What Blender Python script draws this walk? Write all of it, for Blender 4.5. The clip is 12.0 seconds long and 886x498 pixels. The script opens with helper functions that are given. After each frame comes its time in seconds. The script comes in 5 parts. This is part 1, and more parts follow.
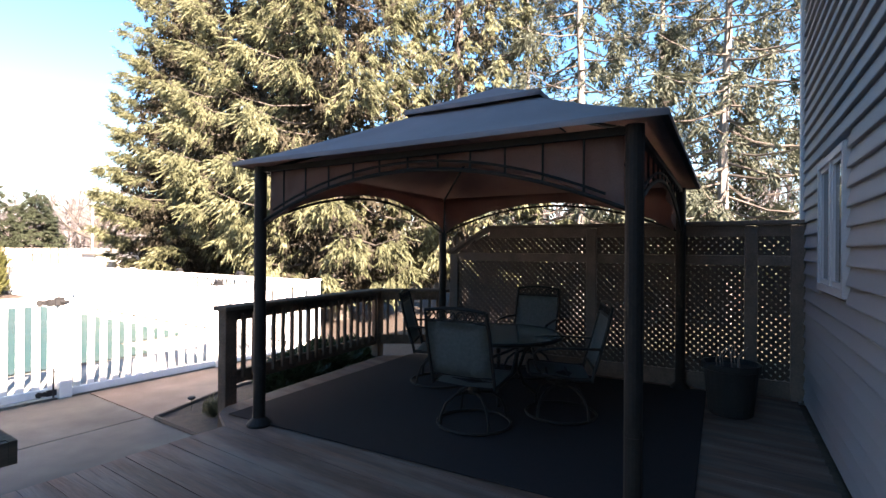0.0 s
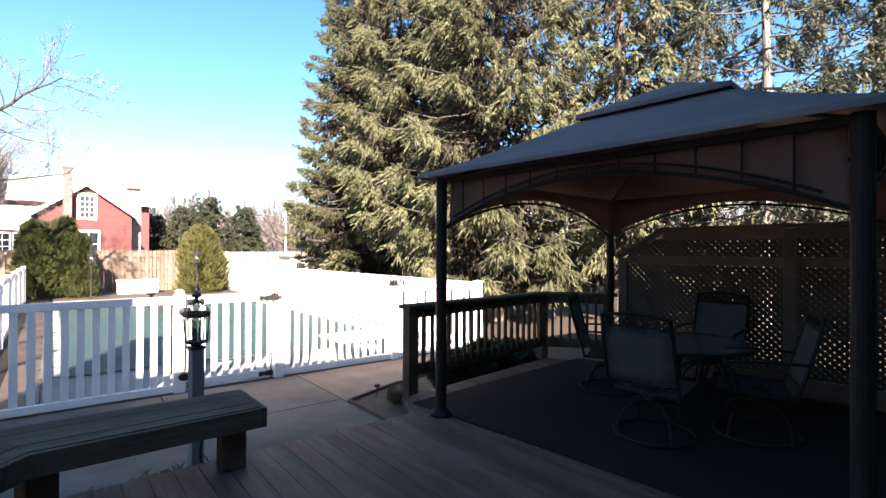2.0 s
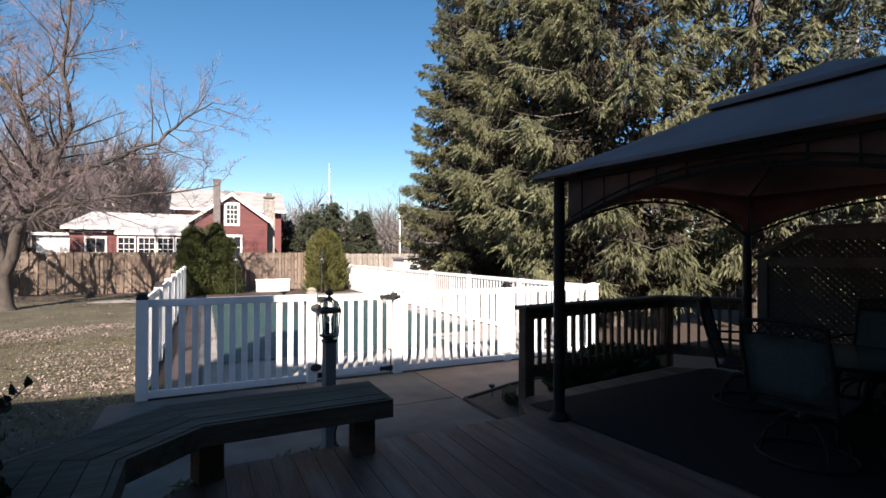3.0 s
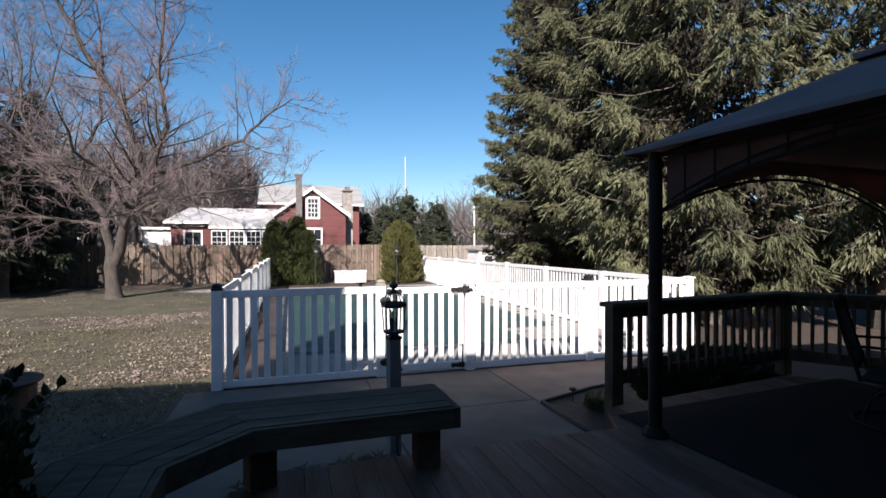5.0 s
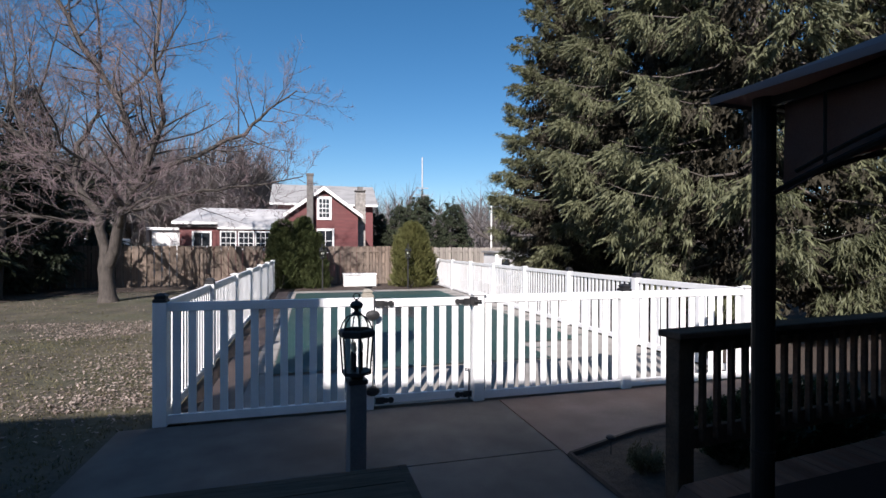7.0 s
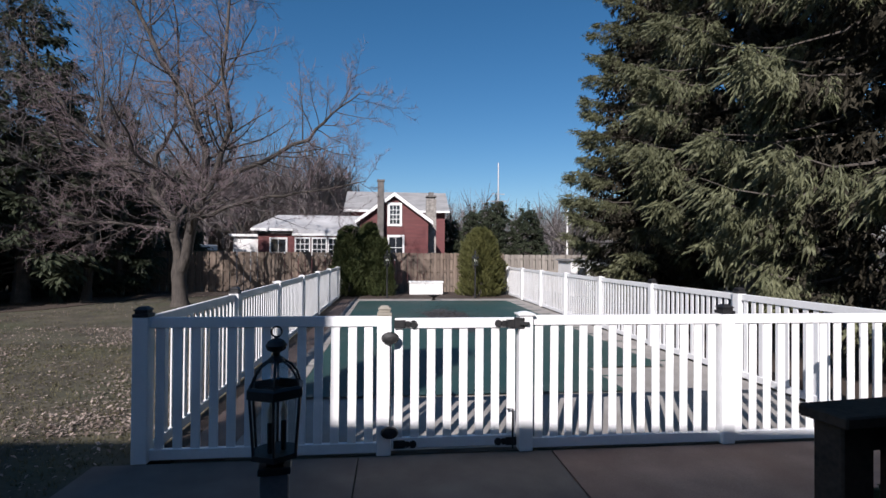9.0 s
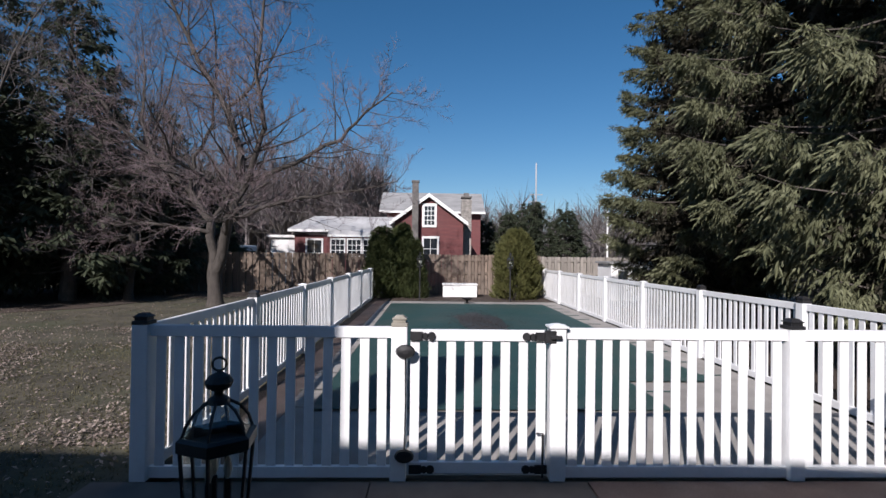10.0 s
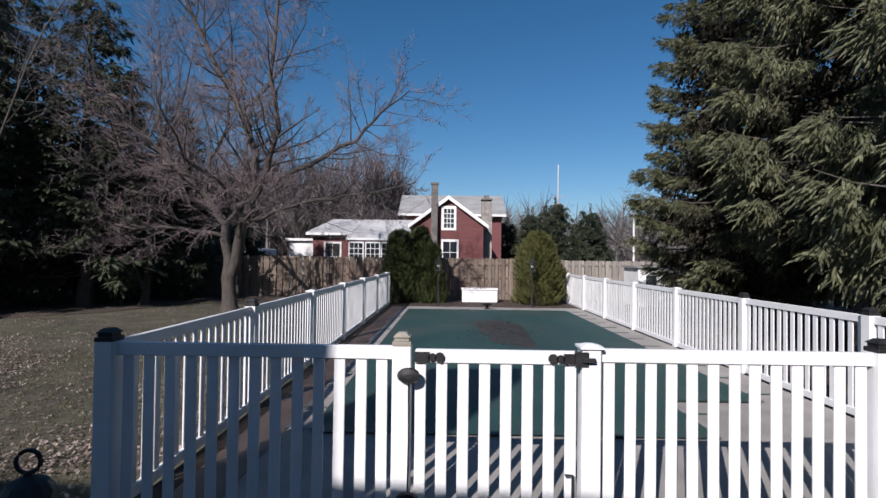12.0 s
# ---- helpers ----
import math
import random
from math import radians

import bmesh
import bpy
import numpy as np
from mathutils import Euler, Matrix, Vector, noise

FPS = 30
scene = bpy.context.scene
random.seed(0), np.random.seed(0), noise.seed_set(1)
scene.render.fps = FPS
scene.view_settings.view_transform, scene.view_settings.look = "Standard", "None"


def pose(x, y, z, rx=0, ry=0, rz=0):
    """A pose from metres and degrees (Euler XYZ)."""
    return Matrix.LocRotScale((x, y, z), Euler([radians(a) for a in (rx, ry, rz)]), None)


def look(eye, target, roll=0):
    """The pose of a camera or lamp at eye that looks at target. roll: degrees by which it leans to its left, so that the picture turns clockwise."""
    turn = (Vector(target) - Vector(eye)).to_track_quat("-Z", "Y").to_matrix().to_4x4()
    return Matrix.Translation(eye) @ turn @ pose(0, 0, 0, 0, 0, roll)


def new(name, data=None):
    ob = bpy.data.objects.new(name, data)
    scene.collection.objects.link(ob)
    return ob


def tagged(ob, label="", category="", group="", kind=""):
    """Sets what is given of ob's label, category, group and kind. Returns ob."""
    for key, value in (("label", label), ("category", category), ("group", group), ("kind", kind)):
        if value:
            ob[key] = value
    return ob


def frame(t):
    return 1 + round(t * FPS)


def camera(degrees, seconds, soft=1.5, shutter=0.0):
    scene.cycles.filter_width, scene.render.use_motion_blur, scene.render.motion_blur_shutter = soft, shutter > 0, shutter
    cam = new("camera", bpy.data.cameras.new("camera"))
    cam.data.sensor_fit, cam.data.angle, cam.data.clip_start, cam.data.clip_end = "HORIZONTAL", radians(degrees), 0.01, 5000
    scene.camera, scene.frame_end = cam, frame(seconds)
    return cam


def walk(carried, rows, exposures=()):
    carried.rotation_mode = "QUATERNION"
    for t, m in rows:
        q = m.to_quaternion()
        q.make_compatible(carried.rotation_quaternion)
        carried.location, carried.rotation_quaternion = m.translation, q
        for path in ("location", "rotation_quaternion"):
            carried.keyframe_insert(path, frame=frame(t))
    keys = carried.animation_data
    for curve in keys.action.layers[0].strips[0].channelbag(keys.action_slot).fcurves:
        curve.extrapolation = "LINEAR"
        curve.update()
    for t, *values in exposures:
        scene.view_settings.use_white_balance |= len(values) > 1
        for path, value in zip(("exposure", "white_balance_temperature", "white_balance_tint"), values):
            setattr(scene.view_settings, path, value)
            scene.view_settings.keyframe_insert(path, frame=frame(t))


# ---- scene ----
cam = camera(83.7, 12.0)
PATH = [
    (0, (0.448, 0.028, 1.389), (2.099, 1.158, 1.392), 0.4),
    (0.5, (0.408, 0.055, 1.392), (2.033, 1.221, 1.394), 0.4),
    (1, (0.352, 0.07, 1.389), (1.894, 1.343, 1.394), 0.4),
    (1.5, (0.287, 0.071, 1.388), (1.693, 1.494, 1.398), 0.3),
    (2, (0.224, 0.077, 1.403), (1.465, 1.645, 1.412), 0.2),
    (2.5, (0.173, 0.083, 1.406), (1.229, 1.782, 1.415), 0.1),
    (3, (0.14, 0.08, 1.394), (1.013, 1.88, 1.41), 0.1),
    (3.5, (0.128, 0.08, 1.396), (0.85, 1.945, 1.413), 0.1),
    (5.5, (0.464, 0.726, 1.358), (1.047, 2.639, 1.338), 0.0),
    (6, (0.59, 1.027, 1.345), (1.164, 2.942, 1.326), 0.2),
    (6.5, (0.728, 1.356, 1.373), (1.289, 3.275, 1.357), 0.0),
    (7, (0.9, 1.657, 1.367), (1.418, 3.589, 1.359), 0.1),
    (9, (1.558, 2.662, 1.37), (1.764, 4.652, 1.389), 0.4),
    (9.5, (1.657, 2.89, 1.391), (1.784, 4.886, 1.412), 0.7),
    (10, (1.727, 3.094, 1.398), (1.783, 5.093, 1.42), 0.7),
    (10.5, (1.792, 3.272, 1.4), (1.798, 5.272, 1.425), 0.8),
    (11, (1.796, 3.443, 1.403), (1.778, 5.443, 1.429), 0.9),
    (11.5, (1.792, 3.588, 1.416), (1.767, 5.588, 1.445), 0.7),
    (12, (1.817, 3.699, 1.42), (1.788, 5.698, 1.454), 0.7),
]
EXPO = [(0.0, 3.31, 8130, 25), (1.5, 3.23, 8030, 25), (2.0, 2.6, 7800, 23), (2.5, 1.7, 7400, 20), (3.0, 1.4, 7300, 20), (3.5, 1.27, 7150, 20),
        (6.0, 1.0, 6550, 18), (7.0, 0.83, 6400, 18), (9.0, 0.46, 6300, 18), (12.0, 0.36, 6250, 18)]
walk(cam, [(t, look(eye, target, roll)) for t, eye, target, roll in PATH], EXPO)

# ---- light ----
SUN_AZ, SUN_EL = radians(204.7), radians(33.4)      # compass from +y, clockwise
world = bpy.data.worlds.new("world")
scene.world = world
world.use_nodes = True
wn = world.node_tree.nodes
sky = wn.new("ShaderNodeTexSky")
sky.sky_type, sky.sun_disc = "NISHITA", False
sky.sun_elevation, sky.sun_rotation = SUN_EL, SUN_AZ
sky.altitude, sky.air_density, sky.dust_density, sky.ozone_density = 300, 1.0, 0.6, 3.2
deep = wn.new("ShaderNodeHueSaturation")
deep.inputs["Saturation"].default_value = 1.27
deep.inputs["Hue"].default_value = 0.4925
world.node_tree.links.new(sky.outputs[0], deep.inputs["Color"])
world.node_tree.links.new(deep.outputs[0], wn["Background"].inputs[0])
wn["Background"].inputs[1].default_value = 0.066
sun_data = bpy.data.lights.new("sun", "SUN")
sun_data.energy, sun_data.angle, sun_data.color = 4.8, radians(0.53), (1.0, 0.965, 0.91)
sun = new("sun", sun_data)
sun_from = Vector((math.sin(SUN_AZ) * math.cos(SUN_EL), math.cos(SUN_AZ) * math.cos(SUN_EL), math.sin(SUN_EL)))
sun.matrix_world = look(sun_from * 60, (0, 0, 0))


# ---- materials ----
def surf(name, c1, c2, scale=6.0, rough=0.7, bump=0.15, metal=0.0, stretch=(1, 1, 1), fine=60.0, rand=0.0, island=0.0,
         dirt=None, dirt_scale=1.2, dirt_amount=0.5, rough_var=0.12, bump_dist=0.01, spec=0.5, dirt_stretch=None):
    m = bpy.data.materials.new(name)
    m.use_nodes = True
    nt = m.node_tree
    n, link = nt.nodes, nt.links.new
    b = n["Principled BSDF"]
    geo = n.new("ShaderNodeNewGeometry")
    mp = n.new("ShaderNodeMapping")
    mp.inputs["Scale"].default_value = stretch
    link(geo.outputs["Position"], mp.inputs["Vector"])
    big, small = n.new("ShaderNodeTexNoise"), n.new("ShaderNodeTexNoise")
    for t, s in ((big, scale), (small, fine)):
        t.inputs["Scale"].default_value, t.inputs["Detail"].default_value = s, 6.0
        link(mp.outputs[0], t.inputs["Vector"])
    mixf = n.new("ShaderNodeMix")
    mixf.inputs[0].default_value = 0.4
    link(big.outputs[0], mixf.inputs[2])
    link(small.outputs[0], mixf.inputs[3])
    ramp = n.new("ShaderNodeValToRGB")
    ramp.color_ramp.elements[0].position, ramp.color_ramp.elements[1].position = 0.33, 0.67
    ramp.color_ramp.elements[0].color, ramp.color_ramp.elements[1].color = (*c1, 1), (*c2, 1)
    link(mixf.outputs[0], ramp.inputs[0])
    col = ramp.outputs[0]
    if rand or island:
        hsv = n.new("ShaderNodeHueSaturation")
        src = n.new("ShaderNodeObjectInfo").outputs["Random"] if rand else geo.outputs["Random Per Island"]
        rng = n.new("ShaderNodeMapRange")
        rng.inputs[3].default_value, rng.inputs[4].default_value = 1 - (rand or island), 1 + (rand or island)
        link(src, rng.inputs[0])
        link(rng.outputs[0], hsv.inputs["Value"])
        link(col, hsv.inputs["Color"])
        col = hsv.outputs[0]
    if dirt:
        dn = n.new("ShaderNodeTexNoise")
        dn.inputs["Scale"].default_value, dn.inputs["Detail"].default_value = dirt_scale, 5.0
        dmap = n.new("ShaderNodeMapping")
        dmap.inputs["Scale"].default_value = dirt_stretch or (1, 1, 1)
        link(geo.outputs["Position"], dmap.inputs["Vector"])
        link(dmap.outputs[0], dn.inputs["Vector"])
        dr = n.new("ShaderNodeMapRange")
        dr.inputs[1].default_value, dr.inputs[2].default_value, dr.inputs[4].default_value = 0.45, 0.7, dirt_amount
        link(dn.outputs[0], dr.inputs[0])
        dm = n.new("ShaderNodeMix")
        dm.data_type = "RGBA"
        link(dr.outputs[0], dm.inputs[0])
        link(col, dm.inputs[6])
        dm.inputs[7].default_value = (*dirt, 1)
        col = dm.outputs[2]
    link(col, b.inputs["Base Color"])
    rr = n.new("ShaderNodeMapRange")
    rr.inputs[3].default_value, rr.inputs[4].default_value = max(0.02, rough - rough_var), min(1, rough + rough_var)
    link(big.outputs[0], rr.inputs[0])
    link(rr.outputs[0], b.inputs["Roughness"])
    b.inputs["Metallic"].default_value = metal
    b.inputs["Specular IOR Level"].default_value = spec
    if bump:
        bp = n.new("ShaderNodeBump")
        bp.inputs["Strength"].default_value, bp.inputs["Distance"].default_value = bump, bump_dist
        link(mixf.outputs[0], bp.inputs["Height"])
        link(bp.outputs[0], b.inputs["Normal"])
    return m


def leafy(name, c1, c2, through_light=0.25, rough=0.6, scale=0.8):
    m = surf(name, c1, c2, scale, rough, 0.0, island=0.35, fine=9.0, spec=0.25)
    b = m.node_tree.nodes["Principled BSDF"]
    tr = m.node_tree.nodes.new("ShaderNodeBsdfTranslucent")
    tr.inputs[0].default_value = (*[min(1, v * 1.3) for v in c2], 1)
    mx = m.node_tree.nodes.new("ShaderNodeMixShader")
    mx.inputs[0].default_value = through_light
    link = m.node_tree.links.new
    link(b.outputs[0], mx.inputs[1])
    link(tr.outputs[0], mx.inputs[2])
    link(mx.outputs[0], m.node_tree.nodes["Material Output"].inputs[0])
    return m


def glass(name, colour=(0.9, 0.95, 0.95), rough=0.02):
    """A thin clear pane: mostly see-through, with a little gloss."""
    m = bpy.data.materials.new(name)
    m.use_nodes = True
    nodes, link = m.node_tree.nodes, m.node_tree.links.new
    clear, shine, mx = nodes.new("ShaderNodeBsdfTransparent"), nodes.new("ShaderNodeBsdfGlossy"), nodes.new("ShaderNodeMixShader")
    clear.inputs[0].default_value = (*colour, 1)
    shine.inputs["Roughness"].default_value = rough
    mx.inputs[0].default_value = 0.09
    link(clear.outputs[0], mx.inputs[1])
    link(shine.outputs[0], mx.inputs[2])
    link(mx.outputs[0], nodes["Material Output"].inputs[0])
    return m


M_DECK = surf("deck_wood", (0.042, 0.016, 0.010), (0.155, 0.070, 0.046), 2.2, 0.68, 0.5, stretch=(9, 0.6, 9), fine=11, rand=0.28,
              dirt=(0.25, 0.18, 0.155), dirt_scale=2.0, dirt_amount=0.5, dirt_stretch=(3.0, 0.45, 1), rough_var=0.2)
M_RAILWOOD = surf("weathered_wood", (0.066, 0.040, 0.028), (0.175, 0.108, 0.074), 3.0, 0.85, 0.4, spec=0.15, stretch=(2, 2, 2), fine=26, rand=0.15,
                  dirt=(0.05, 0.040, 0.033), dirt_amount=0.5)
M_LATTICE = surf("dark_lattice_wood", (0.027, 0.017, 0.013), (0.065, 0.042, 0.032), 3.0, 0.85, 0.3, stretch=(2, 2, 2), fine=26)
M_SCREEN = surf("grey_screen_timber", (0.062, 0.043, 0.035), (0.128, 0.092, 0.076), 3.0, 0.85, 0.4, stretch=(6, 2, 2), fine=26, rand=0.12,
                dirt=(0.055, 0.041, 0.036), dirt_amount=0.5)
M_BENCH = surf("bench_wood", (0.072, 0.045, 0.030), (0.180, 0.122, 0.084), 2.0, 0.85, 0.4, spec=0.15, stretch=(1, 9, 9), fine=12, rand=0.18,
               dirt=(0.052, 0.040, 0.030), dirt_amount=0.6)
M_VINYL = surf("white_vinyl", (0.74, 0.74, 0.73), (0.82, 0.82, 0.81), 2.5, 0.42, 0.03, fine=30, dirt=(0.55, 0.54, 0.50), dirt_scale=2.2, dirt_amount=0.3)
M_BLACK = surf("black_metal", (0.010, 0.010, 0.011), (0.024, 0.023, 0.023), 12, 0.55, 0.1)
M_BRONZE = surf("dark_bronze_paint", (0.010, 0.0078, 0.007), (0.019, 0.015, 0.0135), 9, 0.6, 0.08, spec=0.15)
M_CAP = surf("beige_cap", (0.22, 0.20, 0.16), (0.32, 0.295, 0.24), 8, 0.55, 0.05)
M_CONC = surf("concrete", (0.118, 0.100, 0.087), (0.192, 0.166, 0.144), 3.5, 0.9, 0.2, spec=0.2, fine=120, dirt=(0.070, 0.058, 0.050), dirt_scale=0.9, dirt_amount=0.6, bump_dist=0.004)
M_CONC_RED = surf("stained_concrete", (0.14, 0.093, 0.073), (0.28, 0.205, 0.165), 2.2, 0.85, 0.2, fine=90, dirt=(0.15, 0.085, 0.06), dirt_scale=1.3, dirt_amount=0.6, bump_dist=0.004)
M_POOLDECK = surf("pool_concrete", (0.235, 0.218, 0.198), (0.345, 0.322, 0.294), 2.5, 0.85, 0.2, fine=120, dirt=(0.15, 0.135, 0.118), dirt_scale=0.8, dirt_amount=0.5, bump_dist=0.004)
M_COVER = surf("pool_cover_mesh", (0.012, 0.042, 0.037), (0.020, 0.062, 0.055), 1.2, 0.65, 0.25, fine=45, dirt=(0.055, 0.065, 0.055), dirt_scale=0.5, dirt_amount=0.55, bump_dist=0.02)
M_STRAP = surf("cover_strap", (0.02, 0.05, 0.045), (0.035, 0.08, 0.07), 8, 0.7, 0.1)
M_GROUND = surf("lawn_soil", (0.028, 0.024, 0.016), (0.105, 0.090, 0.060), 1.6, 0.95, 0.6, fine=16, dirt=(0.046, 0.056, 0.022), dirt_scale=0.55, dirt_amount=0.6, bump_dist=0.03)
M_BLADE = leafy("winter_grass", (0.046, 0.048, 0.022), (0.165, 0.145, 0.085), 0.2, 0.7, 2.2)
M_LITTER = leafy("dead_leaves", (0.070, 0.048, 0.037), (0.42, 0.345, 0.295), 0.1, 0.75, 6)
M_MULCH = surf("mulch", (0.022, 0.015, 0.011), (0.080, 0.055, 0.040), 14, 0.95, 0.8, fine=70, bump_dist=0.03)
M_RUG = surf("outdoor_rug", (0.013, 0.0085, 0.0085), (0.024, 0.016, 0.0155), 30, 0.95, 0.3, fine=300, spec=0.2, bump_dist=0.003)
M_CANVAS = surf("canopy_fabric", (0.138, 0.113, 0.115), (0.188, 0.157, 0.159), 2.0, 0.85, 0.12, fine=180, rough_var=0.05, dirt=(0.125, 0.102, 0.102), dirt_scale=1.5, dirt_amount=0.5, spec=0.2)
M_CANVAS_IN = surf("canopy_lining", (0.205, 0.112, 0.092), (0.295, 0.170, 0.142), 2.5, 0.9, 0.12, fine=150, spec=0.2)
M_SLING = surf("sling_fabric", (0.085, 0.095, 0.095), (0.13, 0.145, 0.143), 40, 0.8, 0.2, fine=400, spec=0.3, bump_dist=0.002)
M_SIDING = surf("vinyl_siding", (0.19, 0.188, 0.20), (0.23, 0.226, 0.24), 2.5, 0.55, 0.06, stretch=(1, 1, 8), fine=40)
M_SIDETRIM = surf("siding_trim", (0.30, 0.30, 0.32), (0.36, 0.36, 0.375), 3, 0.5, 0.03)
M_FENCEWOOD = surf("cedar_fence", (0.105, 0.076, 0.057), (0.235, 0.178, 0.135), 1.3, 0.85, 0.3, stretch=(8, 8, 0.6), fine=12, rand=0.22, dirt=(0.17, 0.14, 0.115), dirt_scale=0.8, dirt_amount=0.5)
M_FENCEOLD = surf("grey_fence", (0.17, 0.15, 0.13), (0.32, 0.29, 0.25), 1.3, 0.9, 0.3, stretch=(8, 8, 0.6), fine=12, rand=0.15)
M_RED = surf("red_siding", (0.105, 0.032, 0.032), (0.160, 0.050, 0.048), 1.5, 0.75, 0.1, stretch=(1, 1, 6), fine=10, rand=0.1, dirt=(0.13, 0.055, 0.05), dirt_amount=0.4)
M_WHITE = surf("white_paint", (0.72, 0.71, 0.68), (0.82, 0.81, 0.79), 2.5, 0.55, 0.05, dirt=(0.55, 0.53, 0.5), dirt_amount=0.3)
M_SHINGLE = surf("grey_shingles", (0.19, 0.188, 0.184), (0.32, 0.315, 0.305), 1.0, 0.9, 0.3, stretch=(1, 3, 3), fine=20, rand=0.12, island=0.0)
M_ROOFPALE = surf("pale_roof", (0.31, 0.305, 0.30), (0.50, 0.495, 0.485), 1.5, 0.85, 0.2, fine=14, rand=0.06, dirt=(0.3, 0.29, 0.28), dirt_amount=0.4)
M_STONE = surf("chimney_stone", (0.16, 0.145, 0.13), (0.42, 0.39, 0.35), 6, 0.9, 0.6, fine=30)
M_BRICKGREY = surf("chimney_brick", (0.085, 0.078, 0.072), (0.175, 0.162, 0.15), 5, 0.9, 0.4, fine=30)
M_PANE = surf("dark_window_glass", (0.015, 0.018, 0.022), (0.03, 0.035, 0.04), 2, 0.06, 0.0, rough_var=0.02, spec=0.8)
M_CURTAIN = surf("window_curtain", (0.45, 0.44, 0.42), (0.6, 0.59, 0.56), 3, 0.9, 0.1)
M_BARK = surf("maple_bark", (0.028, 0.023, 0.019), (0.082, 0.069, 0.058), 5, 0.9, 0.6, stretch=(3, 3, 0.7), fine=25, bump_dist=0.02)
M_TWIG = surf("maple_twigs", (0.080, 0.068, 0.064), (0.165, 0.145, 0.138), 3, 0.85, 0.0)
M_BUDS = surf("red_buds", (0.112, 0.080, 0.082), (0.205, 0.150, 0.152), 5, 0.8, 0.0)
M_SPRUCEBARK = surf("spruce_bark", (0.12, 0.105, 0.092), (0.29, 0.262, 0.238), 4, 0.9, 0.5, stretch=(3, 3, 1), fine=25, bump_dist=0.02)
M_SPRUCE = leafy("spruce_needles", (0.053, 0.058, 0.029), (0.134, 0.137, 0.073), 0.05, 0.6, 0.7)
M_SPRUCEPALE = leafy("pale_spruce_needles", (0.055, 0.061, 0.031), (0.148, 0.152, 0.084), 0.07, 0.6, 0.7)
M_SPRUCEGREY = leafy("grey_spruce_needles", (0.034, 0.041, 0.028), (0.092, 0.102, 0.070), 0.08, 0.6, 0.7)
M_SPRUCELIMB = surf("spruce_limb_bark", (0.040, 0.032, 0.026), (0.13, 0.112, 0.095), 3.0, 0.9, 0.4, fine=20)
# dead inner twigs, darkened so the crown's inner shade is in the colour
M_SHADETWIG = surf("shade_toned_dead_twigs", (0.022, 0.020, 0.014), (0.060, 0.053, 0.038), 3.0, 0.95, 0.0, spec=0.1)
M_SPRUCEDARK = leafy("dark_needles", (0.024, 0.031, 0.018), (0.062, 0.073, 0.043), 0.15, 0.6, 0.7)
M_ARBOR = leafy("arborvitae_leaves", (0.036, 0.050, 0.018), (0.085, 0.098, 0.038), 0.2, 0.6, 1.5)
M_ARBORY = leafy("golden_arborvitae_leaves", (0.062, 0.068, 0.022), (0.130, 0.127, 0.046), 0.2, 0.6, 1.5)
M_HOLLY = leafy("holly_leaves", (0.012, 0.022, 0.010), (0.035, 0.055, 0.024), 0.1, 0.35, 2)
M_FARWOOD = surf("far_bare_trees", (0.125, 0.108, 0.104), (0.21, 0.185, 0.178), 0.3, 0.95, 0.0, fine=2, island=0.2)
M_POT = surf("dark_planter", (0.009, 0.0085, 0.0085), (0.018, 0.017, 0.017), 8, 0.7, 0.1, spec=0.2)
M_GALV = surf("galvanized", (0.35, 0.36, 0.37), (0.5, 0.5, 0.5), 5, 0.45, 0.05, metal=0.5)
M_RUST = surf("rusty_steel", (0.035, 0.024, 0.02), (0.10, 0.06, 0.045), 7, 0.85, 0.4)
M_PUDDLE = surf("standing_water", (0.020, 0.023, 0.019), (0.058, 0.050, 0.042), 1.6, 0.5, 0.0, rough_var=0.15, spec=0.3, fine=14)
M_LGLASS = glass("lantern_glass", (0.93, 0.95, 0.94))
M_TGLASS = surf("table_glass", (0.05, 0.075, 0.07), (0.07, 0.10, 0.095), 3, 0.12, 0.0, rough_var=0.04, spec=0.6)
M_BULB = surf("candle_bulb", (0.75, 0.72, 0.62), (0.85, 0.82, 0.72), 5, 0.3, 0.0)


# ---- building helpers ----
def mesh_of(name, bm, mat):
    me = bpy.data.meshes.new(name)
    bm.to_mesh(me)
    bm.free()
    me.materials.append(mat)
    return me


def part(name, bm, material, parent=None, label="", smooth=False):
    me = mesh_of(name, bm, material)
    if smooth:
        for p in me.polygons:
            p.use_smooth = True
    ob = new(name, me)
    ob.parent = parent
    if label:
        tagged(ob, label)
    return ob


def piece(name, me, m, parent):
    ob = new(name, me)
    ob.parent = parent
    ob.matrix_basis = m
    return ob


def thing(name, m, label, category, group="", kind=""):
    ob = new(name)
    ob.empty_display_size = 0.1
    ob.matrix_basis = m
    return tagged(ob, label, category, group, kind)


def box(bm, x0, y0, z0, x1, y1, z1, bev=0.0, m=None):
    vs = [bm.verts.new(v) for v in ((x0, y0, z0), (x1, y0, z0), (x1, y1, z0), (x0, y1, z0), (x0, y0, z1), (x1, y0, z1), (x1, y1, z1), (x0, y1, z1))]
    fs = [bm.faces.new([vs[i] for i in q]) for q in ((3, 2, 1, 0), (4, 5, 6, 7), (0, 1, 5, 4), (1, 2, 6, 5), (2, 3, 7, 6), (3, 0, 4, 7))]
    if bev:
        es = list({e for f in fs for e in f.edges})
        out = bmesh.ops.bevel(bm, geom=es, offset=bev, segments=1, affect="EDGES")
        vs = list({v for f in out["faces"] for v in f.verts} | {v for v in vs if v.is_valid})
    if m is not None:
        bmesh.ops.transform(bm, matrix=m, verts=[v for v in vs if v.is_valid])
    return vs


def boxes(*rows, bev=0.0):
    bm = bmesh.new()
    for r in rows:
        box(bm, *r, bev=bev)
    return bm


